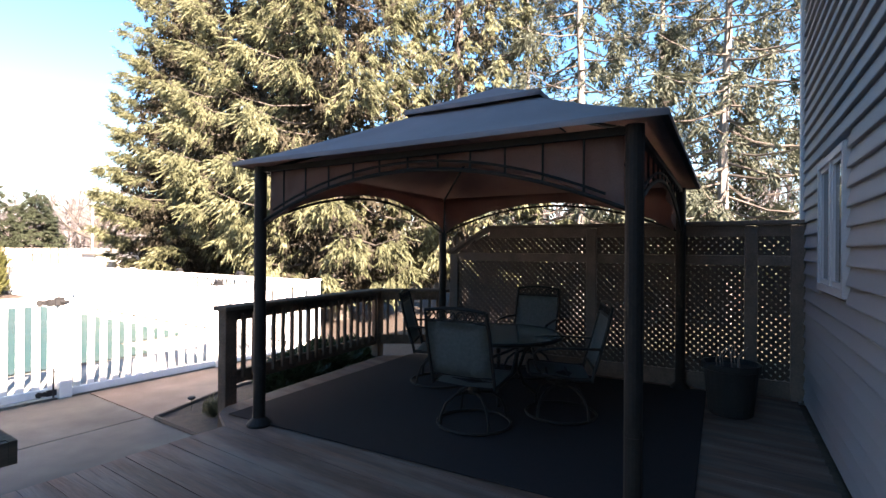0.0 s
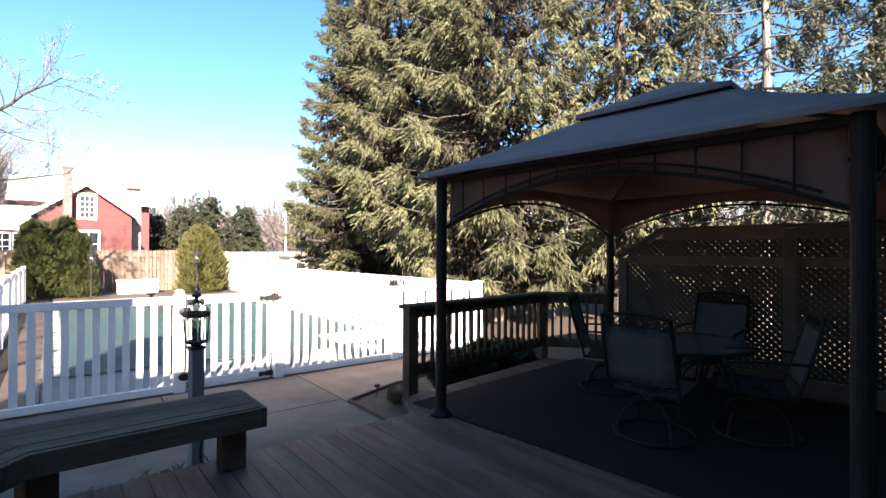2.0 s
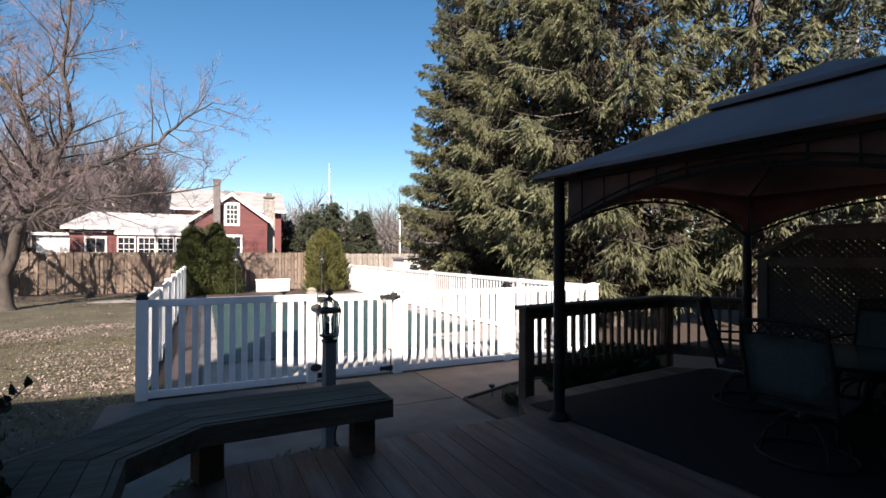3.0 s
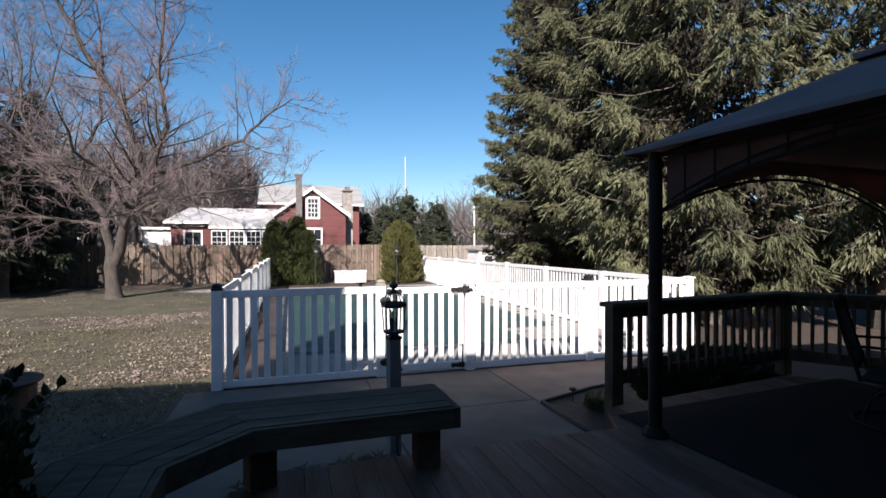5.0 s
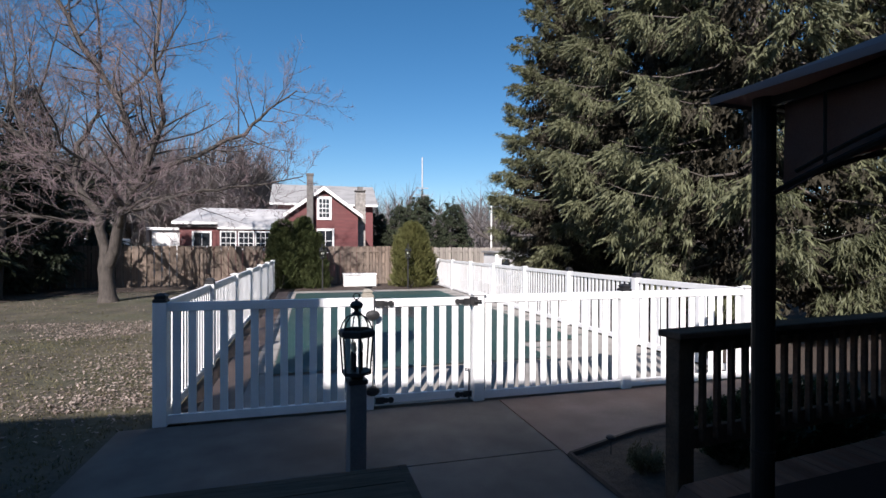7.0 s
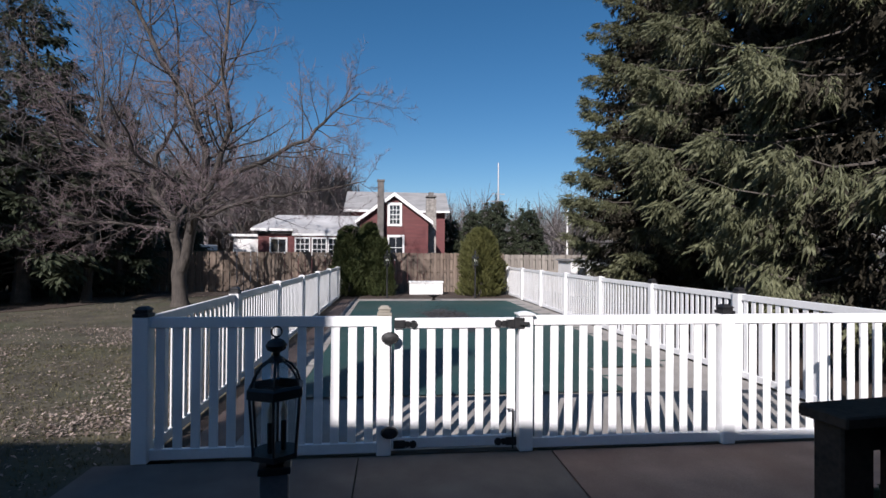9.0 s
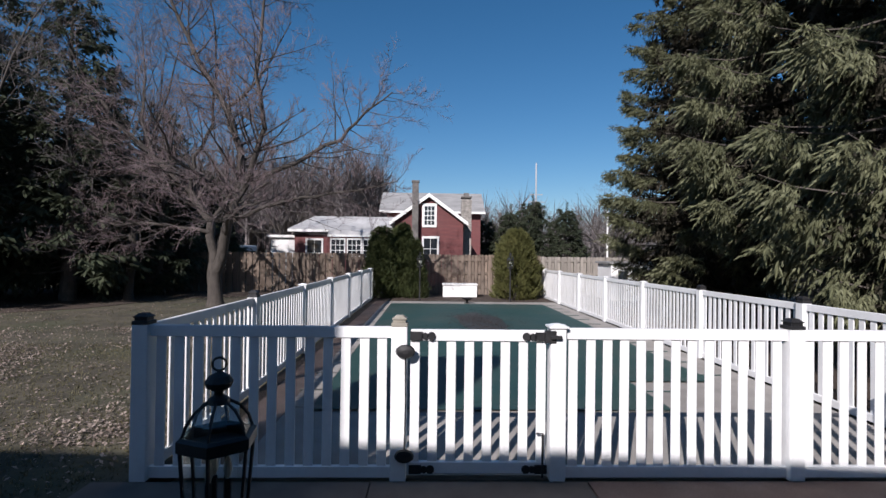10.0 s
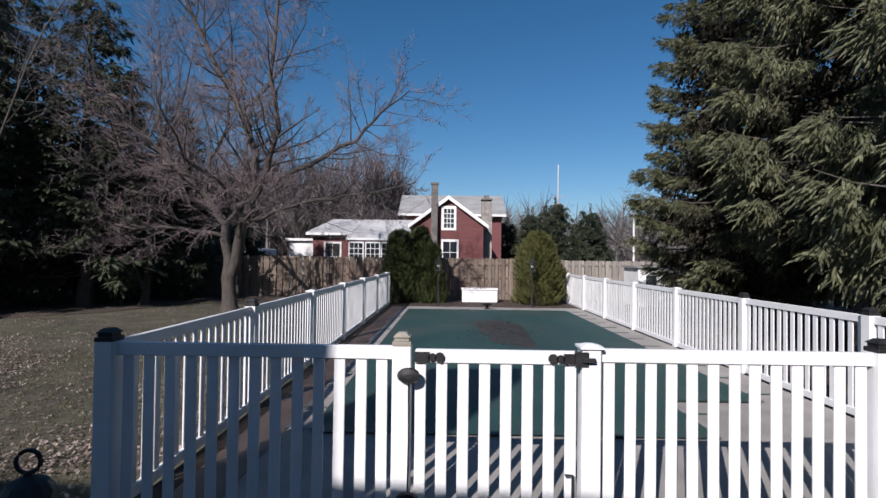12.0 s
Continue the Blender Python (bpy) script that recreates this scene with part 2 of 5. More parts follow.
def prism(bm, pts, z0, z1):
    """A flat polygon (list of x, y) raised from z0 to z1."""
    lo, hi = [bm.verts.new((x, y, z0)) for x, y in pts], [bm.verts.new((x, y, z1)) for x, y in pts]
    bm.faces.new(lo[::-1])
    bm.faces.new(hi)
    for i in range(len(pts)):
        j = (i + 1) % len(pts)
        bm.faces.new((lo[i], lo[j], hi[j], hi[i]))


def tube(bm, pts, rad, sides=8, cap=True, flat=1.0):
    """A tube along points; rad is one radius or one for each point."""
    pts = [Vector(p) for p in pts]
    rads = rad if isinstance(rad, (list, tuple)) else [rad] * len(pts)
    rings, side = [], None
    for i, p in enumerate(pts):
        d = (pts[min(i + 1, len(pts) - 1)] - pts[max(i - 1, 0)]).normalized()
        if side is None:
            side = d.cross(Vector((0, 0, 1)) if abs(d.z) < 0.9 else Vector((1, 0, 0))).normalized()
        side = (side - d * side.dot(d)).normalized()
        up = side.cross(d)
        rings.append([bm.verts.new(p + (side * math.cos(a) + up * (math.sin(a) * flat)) * rads[i]) for a in (2 * math.pi * k / sides for k in range(sides))])
    for a, b in zip(rings, rings[1:]):
        for k in range(sides):
            bm.faces.new((a[k], a[(k + 1) % sides], b[(k + 1) % sides], b[k]))
    if cap:
        bm.faces.new(rings[0][::-1])
        bm.faces.new(rings[-1])
    return bm


def loop_tube(bm, pts, rad, sides=6):
    pts = [Vector(p) for p in pts]
    n, rings = len(pts), []
    for i, p in enumerate(pts):
        d = (pts[(i + 1) % n] - pts[i - 1]).normalized()
        side = d.cross(Vector((0, 0, 1)) if abs(d.z) < 0.9 else Vector((1, 0, 0))).normalized()
        up = side.cross(d)
        rings.append([bm.verts.new(p + (side * math.cos(a) + up * math.sin(a)) * rad) for a in (2 * math.pi * k / sides for k in range(sides))])
    for i in range(n):
        a, b = rings[i], rings[(i + 1) % n]
        for k in range(sides):
            bm.faces.new((a[k], a[(k + 1) % sides], b[(k + 1) % sides], b[k]))
    return bm


def lathe(bm, prof, sides=16, turn=0.0):
    """Revolves (radius, z) pairs about z."""
    rings = [[bm.verts.new((r * math.cos(turn + 2 * math.pi * k / sides), r * math.sin(turn + 2 * math.pi * k / sides), z)) for k in range(sides)] for r, z in prof]
    for a, b in zip(rings, rings[1:]):
        for k in range(sides):
            bm.faces.new((a[k], a[(k + 1) % sides], b[(k + 1) % sides], b[k]))
    bm.faces.new(rings[0][::-1])
    bm.faces.new(rings[-1])
    return bm


def arrays_mesh(name, verts, faces, mat):
    """A mesh from numpy arrays of places and of triangles or quads."""
    me = bpy.data.meshes.new(name)
    k = faces.shape[1]
    me.vertices.add(len(verts))
    me.vertices.foreach_set("co", np.asarray(verts, dtype=np.float32).ravel())
    me.loops.add(faces.size)
    me.loops.foreach_set("vertex_index", faces.astype(np.int32).ravel())
    me.polygons.add(len(faces))
    me.polygons.foreach_set("loop_start", np.arange(0, faces.size, k, dtype=np.int32))
    me.update(calc_edges=True)
    me.materials.append(mat)
    return me


def spread(tv, tf, mats):
    """Copies a template (verts, faces) by many 3x4 matrices into one pair of arrays."""
    mats = np.asarray(mats)
    v = np.einsum("nij,vj->nvi", mats[:, :, :3], tv) + mats[:, None, :, 3]
    f = tf[None] + (np.arange(len(mats)) * len(tv))[:, None, None]
    return v.reshape(-1, 3), f.reshape(-1, tf.shape[1])


GZ = -0.40                                              # top of the concrete below the deck
HOME = pose(0, -0.64, 0, 0, 0, 4.5)                     # the house's own directions: x along its wall, y away from it


def at_home(u, v, z=0.0, turn=0.0):
    return HOME @ pose(u, v, z, 0, 0, turn)

# ---- ground ----
bm = bmesh.new()
bmesh.ops.create_grid(bm, x_segments=60, y_segments=60, size=1)
for v in bm.verts:
    v.co = Vector((math.copysign(abs(v.co.x) ** 2.2, v.co.x) * 900, math.copysign(abs(v.co.y) ** 2.2, v.co.y) * 900 + 12, 0))
    r = math.hypot(v.co.x, v.co.y - 12)
    v.co.z = GZ - 0.035 + max(0, r - 45) * 0.012 * (r < 700) + (r >= 700) * 7.8
ground = tagged(part("ground", bm, M_GROUND), "dry winter lawn reaching out to the woods", "lawn", kind="structure")

bm = bmesh.new()
prism(bm, [(-0.87, 3.3), (1.28, 3.3), (1.28, 7.02), (-0.87, 7.02)], GZ - 0.1, GZ)
patio = tagged(part("pavement_1", bm, M_CONC), "grey concrete slab between deck and gate", "patio", kind="structure")
bm = bmesh.new()
prism(bm, [(1.292, 5.57), (3.0, 5.57), (3.0, 7.02), (1.292, 7.02)], GZ - 0.1, GZ + 0.002)
tagged(part("pavement_2", bm, M_CONC), "grey concrete slab in front of the gate", "patio", kind="structure")
bm = bmesh.new()
prism(bm, [(1.292, 3.3), (3.0, 3.3), (3.0, 5.555), (1.292, 5.555)], GZ - 0.1, GZ + 0.001)
tagged(part("pavement_3", bm, M_CONC), "grey concrete slab below the deck's edge", "patio", kind="structure")
bm = bmesh.new()
prism(bm, [(3.015, 5.45), (3.9, 5.75), (5.2, 6.0), (6.6, 6.1), (6.6, 7.02), (3.015, 7.02)], GZ - 0.1, GZ + 0.003)
tagged(part("pavement_4", bm, M_CONC_RED), "rust-stained brownish concrete path beside the fence", "path", kind="structure")
bm = bmesh.new()
prism(bm, [(3.03, 3.4), (6.6, 3.9), (6.6, 6.05), (5.2, 5.95), (3.9, 5.7), (3.03, 5.38)], GZ - 0.1, GZ + 0.012)
tagged(part("ground_bed", bm, M_MULCH), "dark mulched planting bed beside the deck railing", "planting bed", kind="structure")
edging = thing("bed_edging", pose(0, 0, GZ), "low dark timber edging round the planting bed", "edging")
for a, b in (((3.02, 4.1), (3.02, 5.4)), ((3.02, 5.4), (3.9, 5.72)), ((3.9, 5.72), (5.2, 5.97)), ((5.2, 5.97), (6.5, 6.07))):
    part("timber", tube(bmesh.new(), [(*a, 0.015), (*b, 0.015)], 0.028, 6), M_LATTICE, edging)

# pool area
bm = bmesh.new()
prism(bm, [(0.13, 7.14), (6.56, 7.14), (6.56, 22.0), (0.13, 22.0)], GZ - 0.1, GZ)
tagged(part("pavement_5", bm, M_POOLDECK), "pale concrete deck around the covered pool", "pool deck", kind="structure")
bm = bmesh.new()
prism(bm, [(6.75, 5.0), (18.0, 2.0), (18.0, 26.0), (6.75, 26.0)], GZ - 0.1, GZ - 0.015)
prism(bm, [(-19.0, 16.5), (-12.0, 16.0), (-9.0, 19.0), (-8.0, 22.5), (-3.5, 24.8), (-0.6, 25.2), (-0.6, 26.2), (-19.0, 26.2)], GZ - 0.1, GZ - 0.018)
tagged(part("ground_bed", bm, M_MULCH), "dark needle-covered soil below the conifers", "planting bed", kind="structure")
bm = bmesh.new()
prism(bm, [(-0.5, 7.1), (-0.3, 7.1), (-0.3, 22.0), (0.0, 22.02), (0.0, 25.6), (-0.5, 25.6)], GZ - 0.1, GZ - 0.008)
prism(bm, [(0.0, 22.02), (6.6, 22.02), (6.6, 25.6), (0.0, 25.6)], GZ - 0.1, GZ - 0.005)
tagged(part("ground_bed", bm, M_MULCH), "bare mulch strips along the pool fence", "planting bed", kind="structure")

bm = bmesh.new()
prism(bm, [(-0.29, 7.14), (0.12, 7.14), (0.12, 22.0), (-0.29, 22.0)], GZ - 0.1, GZ - 0.002)
tagged(part("pavement_6", bm, M_CONC_RED), "brown stained concrete strip between fence and pool", "path", kind="structure")

cover = thing("pool_cover", pose(0, 0, GZ), "dark green mesh winter cover stretched over the pool", "pool cover")
bm = bmesh.new()
X0, X1, Y0, Y1, NY, NX = 0.40, 5.85, 8.76, 20.9, 10.05, 4.6
nx, ny = 56, 110
grid = {}
for i in range(nx + 1):
    for j in range(ny + 1):
        x, y = X0 + (X1 - X0) * i / nx, Y0 + (Y1 - Y0) * j / ny
        edge = min(x - X0, X1 - x, y - Y0, Y1 - y)
        if y < NY + 0.6 and x > NX - 0.6:
            edge = min(edge, max(NX - x, y - NY))
        sag = 0.05 * (1 - math.exp(-max(edge, 0) * 1.6)) + 0.012 * noise.noise((x * 0.9, y * 0.9, 0)) * (edge > 0.2)
        grid[i, j] = (x, y, 0.022 - sag + 0.006 * noise.noise((x * 3, y * 3, 4)))
vv = {}
for i in range(nx):
    for j in range(ny):
        cx, cy = X0 + (X1 - X0) * (i + 0.5) / nx, Y0 + (Y1 - Y0) * (j + 0.5) / ny
        if cx > NX and cy < NY:
            continue
        q = []
        for k in ((i, j), (i + 1, j), (i + 1, j + 1), (i, j + 1)):
            if k not in vv:
                x, y, z = grid[k]
                vv[k] = bm.verts.new((x, y, max(z, 0.0) + 0.006))
            q.append(vv[k])
        bm.faces.new(q)
part("cover_sheet", bm, M_COVER, cover, smooth=True)
for k in range(13):
    y = 9.6 + k * 0.92
    part("strap", boxes((X1, y, 0.006, X1 + 0.42, y + 0.04, 0.012)) if y > NY else boxes((NX, y, 0.006, NX + 0.42, y + 0.04, 0.012)), M_STRAP, cover)
    part("strap", boxes((X0 - 0.33, y, 0.006, X0, y + 0.04, 0.012)), M_STRAP, cover)
coping = thing("pool_coping", pose(0, 0, GZ), "pale stone coping along the pool's edges", "coping")
cop = mesh_of("coping_stone", boxes((-0.14, -0.295, 0, 0.14, 0.295, 0.012), bev=0.004), M_POOLDECK)
for k in range(20):
    piece("coping_stone", cop, pose(0.24, 9.2 + 0.6 * k, 0), coping)
for k in range(9):
    piece("coping_stone", cop, pose(0.6 + 0.6 * k, 21.1, 0, 0, 0, 90), coping)


# ---- white picket fences ----
PITCH = 0.1434
M_PICKET = mesh_of("picket", boxes((-0.038, -0.008, -0.30, 0.038, 0.008, 0.735), bev=0.004), M_VINYL)
M_POST = mesh_of("post", boxes((-0.0635, -0.0635, 0, 0.0635, 0.0635, 1.22), bev=0.006), M_VINYL)
bm = boxes((-0.078, -0.078, 1.22, 0.078, 0.078, 1.235))
bmesh.ops.create_cone(bm, cap_ends=True, segments=4, radius1=0.09, radius2=0.03, depth=0.016, matrix=pose(0, 0, 1.243, 0, 0, 45))
M_CAPMESH = mesh_of("cap", bm, M_VINYL)
bm = boxes((-0.064, -0.064, 1.22, 0.064, 0.064, 1.25), (-0.050, -0.050, 1.25, 0.050, 0.050, 1.275), (-0.058, -0.058, 1.275, 0.058, 0.058, 1.286), bev=0.003)
bmesh.ops.create_cone(bm, cap_ends=True, segments=4, radius1=0.072, radius2=0.04, depth=0.022, matrix=pose(0, 0, 1.297, 0, 0, 45))
M_SOLARCAP = mesh_of("solar_cap", bm, M_BLACK)
M_TANCAP = M_SOLARCAP.copy()
M_TANCAP.materials[0] = M_CAP


def fence_post(parent, x, y, cap="cap"):
    p = piece("post", M_POST, pose(x, y, GZ), parent)
    me = {"cap": M_CAPMESH, "solar": M_SOLARCAP, "tan": M_TANCAP}[cap]
    c = piece("cap", me, pose(0, 0, 0), p)
    if cap != "cap":
        tagged(c, "black solar light cap" if cap == "solar" else "tan solar light cap")


def fence_panel(parent, a, b):
    """Rails and pickets between the posts at a and b."""
    a, b = Vector(a), Vector(b)
    d = (b - a)
    n = d.length
    m = Matrix.Translation((a.x, a.y, 0)) @ Matrix.Rotation(math.atan2(d.y, d.x), 4, "Z")
    for z0, z1 in ((0.725, 0.815), (-0.385, -0.295)):
        r = part("rail", boxes((0.06, -0.022, z0, n - 0.06, 0.022, z1), bev=0.004), M_VINYL, parent)
        r.matrix_basis = m
    k = round((n - 0.127) / PITCH)
    step = (n - 0.127) / k
    for i in range(k):
        piece("picket", M_PICKET, m @ pose(0.0635 + step * (i + 0.5) + random.uniform(-0.003, 0.003), 0, 0, 0, random.uniform(-0.3, 0.3), 0), parent)


FY = 7.08
front = thing("picket_fence", pose(0, 0, 0), "white vinyl picket fence at the near end of the pool", "fence")
for x, c in ((-0.52, "solar"), (1.50, "tan"), (2.77, "cap"), (4.72, "solar"), (6.62, "cap")):
    fence_post(front, x, FY, c)
for a, b in ((-0.52, 1.50), (2.77, 4.72), (4.72, 6.62)):
    fence_panel(front, (a, FY), (b, FY))

gate = thing("picket_gate", pose(1.5, FY, 0), "closed white vinyl picket gate with black hinges and latch", "gate")
for z0, z1 in ((0.705, 0.795), (-0.35, -0.26)):
    part("rail", boxes((0.09, -0.022, z0, 1.18, 0.022, z1), bev=0.004), M_VINYL, gate)
for i in range(8):
    piece("picket", M_PICKET, pose(0.125 + i * 0.1455, 0, -0.015), gate)
for x0, s in ((0.085, 1), (1.19, -1)):
    for z in (0.745, -0.315):
        bm = boxes((x0, -0.034, z - 0.035, x0 + s * 0.10, -0.024, z + 0.035))
        for k in range(3):
            bmesh.ops.create_cone(bm, cap_ends=True, segments=10, radius1=0.034 - 0.006 * (k % 2), radius2=0.034 - 0.006 * (k % 2), depth=0.014,
                                  matrix=pose(x0 + s * (0.07 + 0.05 * k), -0.03, z, 90))
        part("hinge", bm, M_BLACK, gate, "black strap hinge")
for z, r in ((0.63, 0.062), (-0.19, 0.062)):
    bm = bmesh.new()
    lathe(bm, [(0.02, 0), (r * 0.8, 0.004), (r, 0.02), (r * 0.85, 0.045), (r * 0.3, 0.055)], 14)
    bmesh.ops.scale(bm, vec=(1.25, 0.9, 0.8), verts=bm.verts)
    bmesh.ops.transform(bm, matrix=pose(0.05, -0.065, z, 90), verts=bm.verts)
    part("latch", bm, M_BLACK, gate, "black round gate latch")
bm = tube(bmesh.new(), [(0.05, -0.07, 0.58), (0.055, -0.07, 0.2), (0.05, -0.07, -0.14)], 0.006, 6)
part("latch_rod", bm, M_BLACK, gate)
bm = tube(bmesh.new(), [(1.10, -0.05, -0.02), (1.15, -0.05, -0.02), (1.15, -0.05, -0.37)], 0.009, 6)
part("drop_rod", bm, M_BLACK, gate)
bm = boxes((1.16, -0.075, 0.70, 1.25, -0.03, 0.80), (1.2, -0.10, 0.735, 1.29, -0.075, 0.765), bev=0.006)
part("latch_box", bm, M_BLACK, gate)

west = thing("picket_fence", pose(0, 0, 0), "white vinyl picket fence between the lawn and the pool", "fence")
ys = [FY, 9.53, 12.03, 14.5, 17.0, 19.5, 22.0, 24.6]
for i, y in enumerate(ys[1:]):
    fence_post(west, -0.52, y, "solar" if i == 0 else "cap")
for a, b in zip(ys, ys[1:]):
    fence_panel(west, (-0.52, a), (-0.52, b))
east = thing("picket_fence", pose(0, 0, 0), "white vinyl picket fence below the spruces", "fence")
ys = [FY, 9.42, 11.85, 14.25, 16.65, 19.05, 21.45, 23.9]
for i, y in enumerate(ys[1:]):
    fence_post(east, 6.62, y, "solar" if i in (0, 1) else "cap")
for a, b in zip(ys, ys[1:]):
    fence_panel(east, (6.62, a), (6.62, b))


# ---- deck ----
deck = thing("deck", Matrix(), "weathered brown wooden deck with boards running away from the house", "deck", kind="structure")


def deck_top(x):
    """How far the deck reaches at x, along its outer edge."""
    if x < -0.46:
        return 1.2
    if x < 0.25:
        return 3.62 + (x - 0.25) * 1.05
    if x < 2.72:
        return 3.62
    if x < 2.86:
        return 3.62 + (x - 2.72) * 2.9
    if x < 5.34:
        return 4.03 + (x - 2.86) * 0.13
    return 4.36 - (x - 5.34) * 1.4


bm = bmesh.new()
prism(bm, [(-2.0, -0.9), (6.3, -0.35), (6.0, 3.45), (5.34, 4.30), (2.90, 3.98), (2.76, 3.57), (0.25, 3.57), (-0.42, 2.87), (-0.42, 1.15), (-2.0, 1.15)], GZ - 0.05, -0.045)
part("deck_frame", bm, M_RAILWOOD, deck, "dark framing under the boards")

# ---- house wall beside the deck ----
house = thing("house", HOME, "two-storey house clad in grey vinyl siding beside the deck", "house", kind="structure")
eave = lambda u: 5.125 - 0.101 * u                       # the low roof falls along the wall
bm = boxes((-13.0, -8.0, GZ - 0.1, 6.28, -0.03, 5.0))
for v in bm.verts:
    if v.co.z > 1:
        v.co.z = eave(v.co.x) - 0.171
part("wall_south", bm, M_SIDING, house)
bm = boxes((-13.4, -8.4, 0.0, 6.6, 0.35, 0.17))
for v in bm.verts:
    v.co.z += eave(v.co.x) - 0.17
part("roof", bm, M_SHINGLE, house)
part("chimney_stack", boxes((-4.42, -0.6, 5.3, -2.95, -0.1, 8.95)), M_BRICKGREY, house)
part("corner_trim", boxes((6.21, -0.05, GZ, 6.31, 0.035, eave(6.31) - 0.18), bev=0.004), M_SIDETRIM, house)
WU0, WU1, WZ0, WZ1 = 4.25, 5.22, 1.11, 2.06            # outer edges of the window's frame
WM = (WU0 + WU1) / 2
win = part("window", boxes((WU0, -0.02, WZ0, WU1, 0.035, WZ0 + 0.05), (WU0, -0.02, WZ1 - 0.05, WU1, 0.035, WZ1), (WU0, -0.02, WZ0 + 0.05, WU0 + 0.05, 0.035, WZ1 - 0.05),
                           (WU1 - 0.05, -0.02, WZ0 + 0.05, WU1, 0.035, WZ1 - 0.05), (WM - 0.03, -0.02, WZ0 + 0.05, WM + 0.03, 0.03, WZ1 - 0.05)), M_SIDETRIM, house, "grey framed double casement window")
for a, b in ((WU0 + 0.05, WM - 0.03), (WM + 0.03, WU1 - 0.05)):
    z0, z1 = WZ0 + 0.05, WZ1 - 0.05
    part("sash", boxes((a, -0.02, z0, b, 0.02, z0 + 0.035), (a, -0.02, z1 - 0.035, b, 0.02, z1), (a, -0.02, z0 + 0.035, a + 0.035, 0.02, z1 - 0.035),
                       (b - 0.035, -0.02, z0 + 0.035, b, 0.02, z1 - 0.035)), M_SIDETRIM, win)
    part("pane", boxes((a + 0.035, -0.015, z0 + 0.035, b - 0.035, 0.004, z1 - 0.035)), M_PANE, win)


# ---- lattice screen ----
screen = thing("lattice_screen", at_home(6.17, 0), "tall weathered lattice privacy screen with timber posts", "privacy screen")
TOPZ = 1.69
for v0 in (0.06, 0.43, 1.95, 3.70):
    h = TOPZ - 0.05 if v0 < 3 else 1.33
    part("post", boxes((-0.05, v0 - 0.055, 0, 0.05, v0 + 0.055, h), bev=0.005), M_SCREEN, screen)
part("cap_rail", boxes((-0.09, 0.0, TOPZ - 0.04, 0.09, 3.22, TOPZ), bev=0.005), M_SCREEN, screen)
bm = bmesh.new()
box(bm, -0.09, 0, -0.04, 0.09, 0.66, 0, 0.005, Matrix.Translation((0, 3.21, TOPZ)) @ Matrix.Rotation(radians(-30), 4, "X"))
part("cap_rail", bm, M_SCREEN, screen)
for v0, v1 in ((0.11, 0.38), (0.48, 1.90), (2.0, 3.65)):
    part("rail", boxes((-0.03, v0, TOPZ - 0.15, 0.03, min(v1, 3.2), TOPZ - 0.042)), M_SCREEN, screen)
    part("rail", boxes((-0.035, v0, 1.255, 0.03, v1, 1.355), bev=0.004), M_SCREEN, screen)
    part("rail", boxes((-0.035, v0, 0.005, 0.03, v1, 0.17), bev=0.004), M_SCREEN, screen)


def lattice(name, v0, v1, z0, z1, off, slope, mat, parent, ztop=None):
    """Diagonal slats clipped to the opening."""
    bm = bmesh.new()
    w, step = 0.019, 0.072
    n = int((v1 - v0 + z1 - z0) / step) + 2
    for i in range(-int((z1 - z0) / step) - 2, n):
        c = v0 + i * step
        pts = []
        for z in (z0, z1):
            pts.append((c + (z - z0) * slope if slope > 0 else c + (z - z0) * slope + (z1 - z0), z))
        (a, za), (b, zb) = pts
        lo, hi = 0.0, 1.0
        if b > a:
            lo, hi = max(lo, (v0 - a) / (b - a)), min(hi, (v1 - a) / (b - a))
        else:
            lo, hi = max(lo, (a - v1) / (a - b)), min(hi, (a - v0) / (a - b))
        if hi - lo < 0.03:
            continue
        p, q = Vector((off, a + (b - a) * lo, za + (zb - za) * lo)), Vector((off, a + (b - a) * hi, za + (zb - za) * hi))
        if ztop:
            if p.z > ztop(p.y) or q.z > ztop(q.y):
                for _ in range(20):
                    hiend = p if p.z > q.z else q
                    if hiend.z <= ztop(hiend.y):
                        break
                    other = q if hiend is p else p
                    hiend += (other - hiend) * 0.08
                else:
                    continue
        d = (q - p).normalized()
        s = Vector((0, -d.z, d.y)) * w
        t = Vector((0.004, 0, 0))
        vs = [bm.verts.new(k) for k in (p - s - t, p + s - t, q + s - t, q - s - t, p - s + t, p + s + t, q + s + t, q - s + t)]
        for f in ((3, 2, 1, 0), (4, 5, 6, 7), (0, 1, 5, 4), (1, 2, 6, 5), (2, 3, 7, 6), (3, 0, 4, 7)):
            bm.faces.new([vs[k] for k in f])
    return part(name, bm, mat, parent)


slope_top = lambda y: (TOPZ - 0.06) if y < 3.2 else TOPZ - 0.06 - (y - 3.2) * 0.577
for v0, v1 in ((0.11, 0.38), (0.48, 1.90), (2.0, 3.65)):
    for z0, z1 in ((0.165, 1.26), (1.35, TOPZ - 0.14)):
        for off, sl in ((-0.006, 1), (0.006, -1)):
            lattice("lattice_panel", v0, v1, z0, z1, off, sl, M_LATTICE, screen, slope_top if z0 > 1 else None)


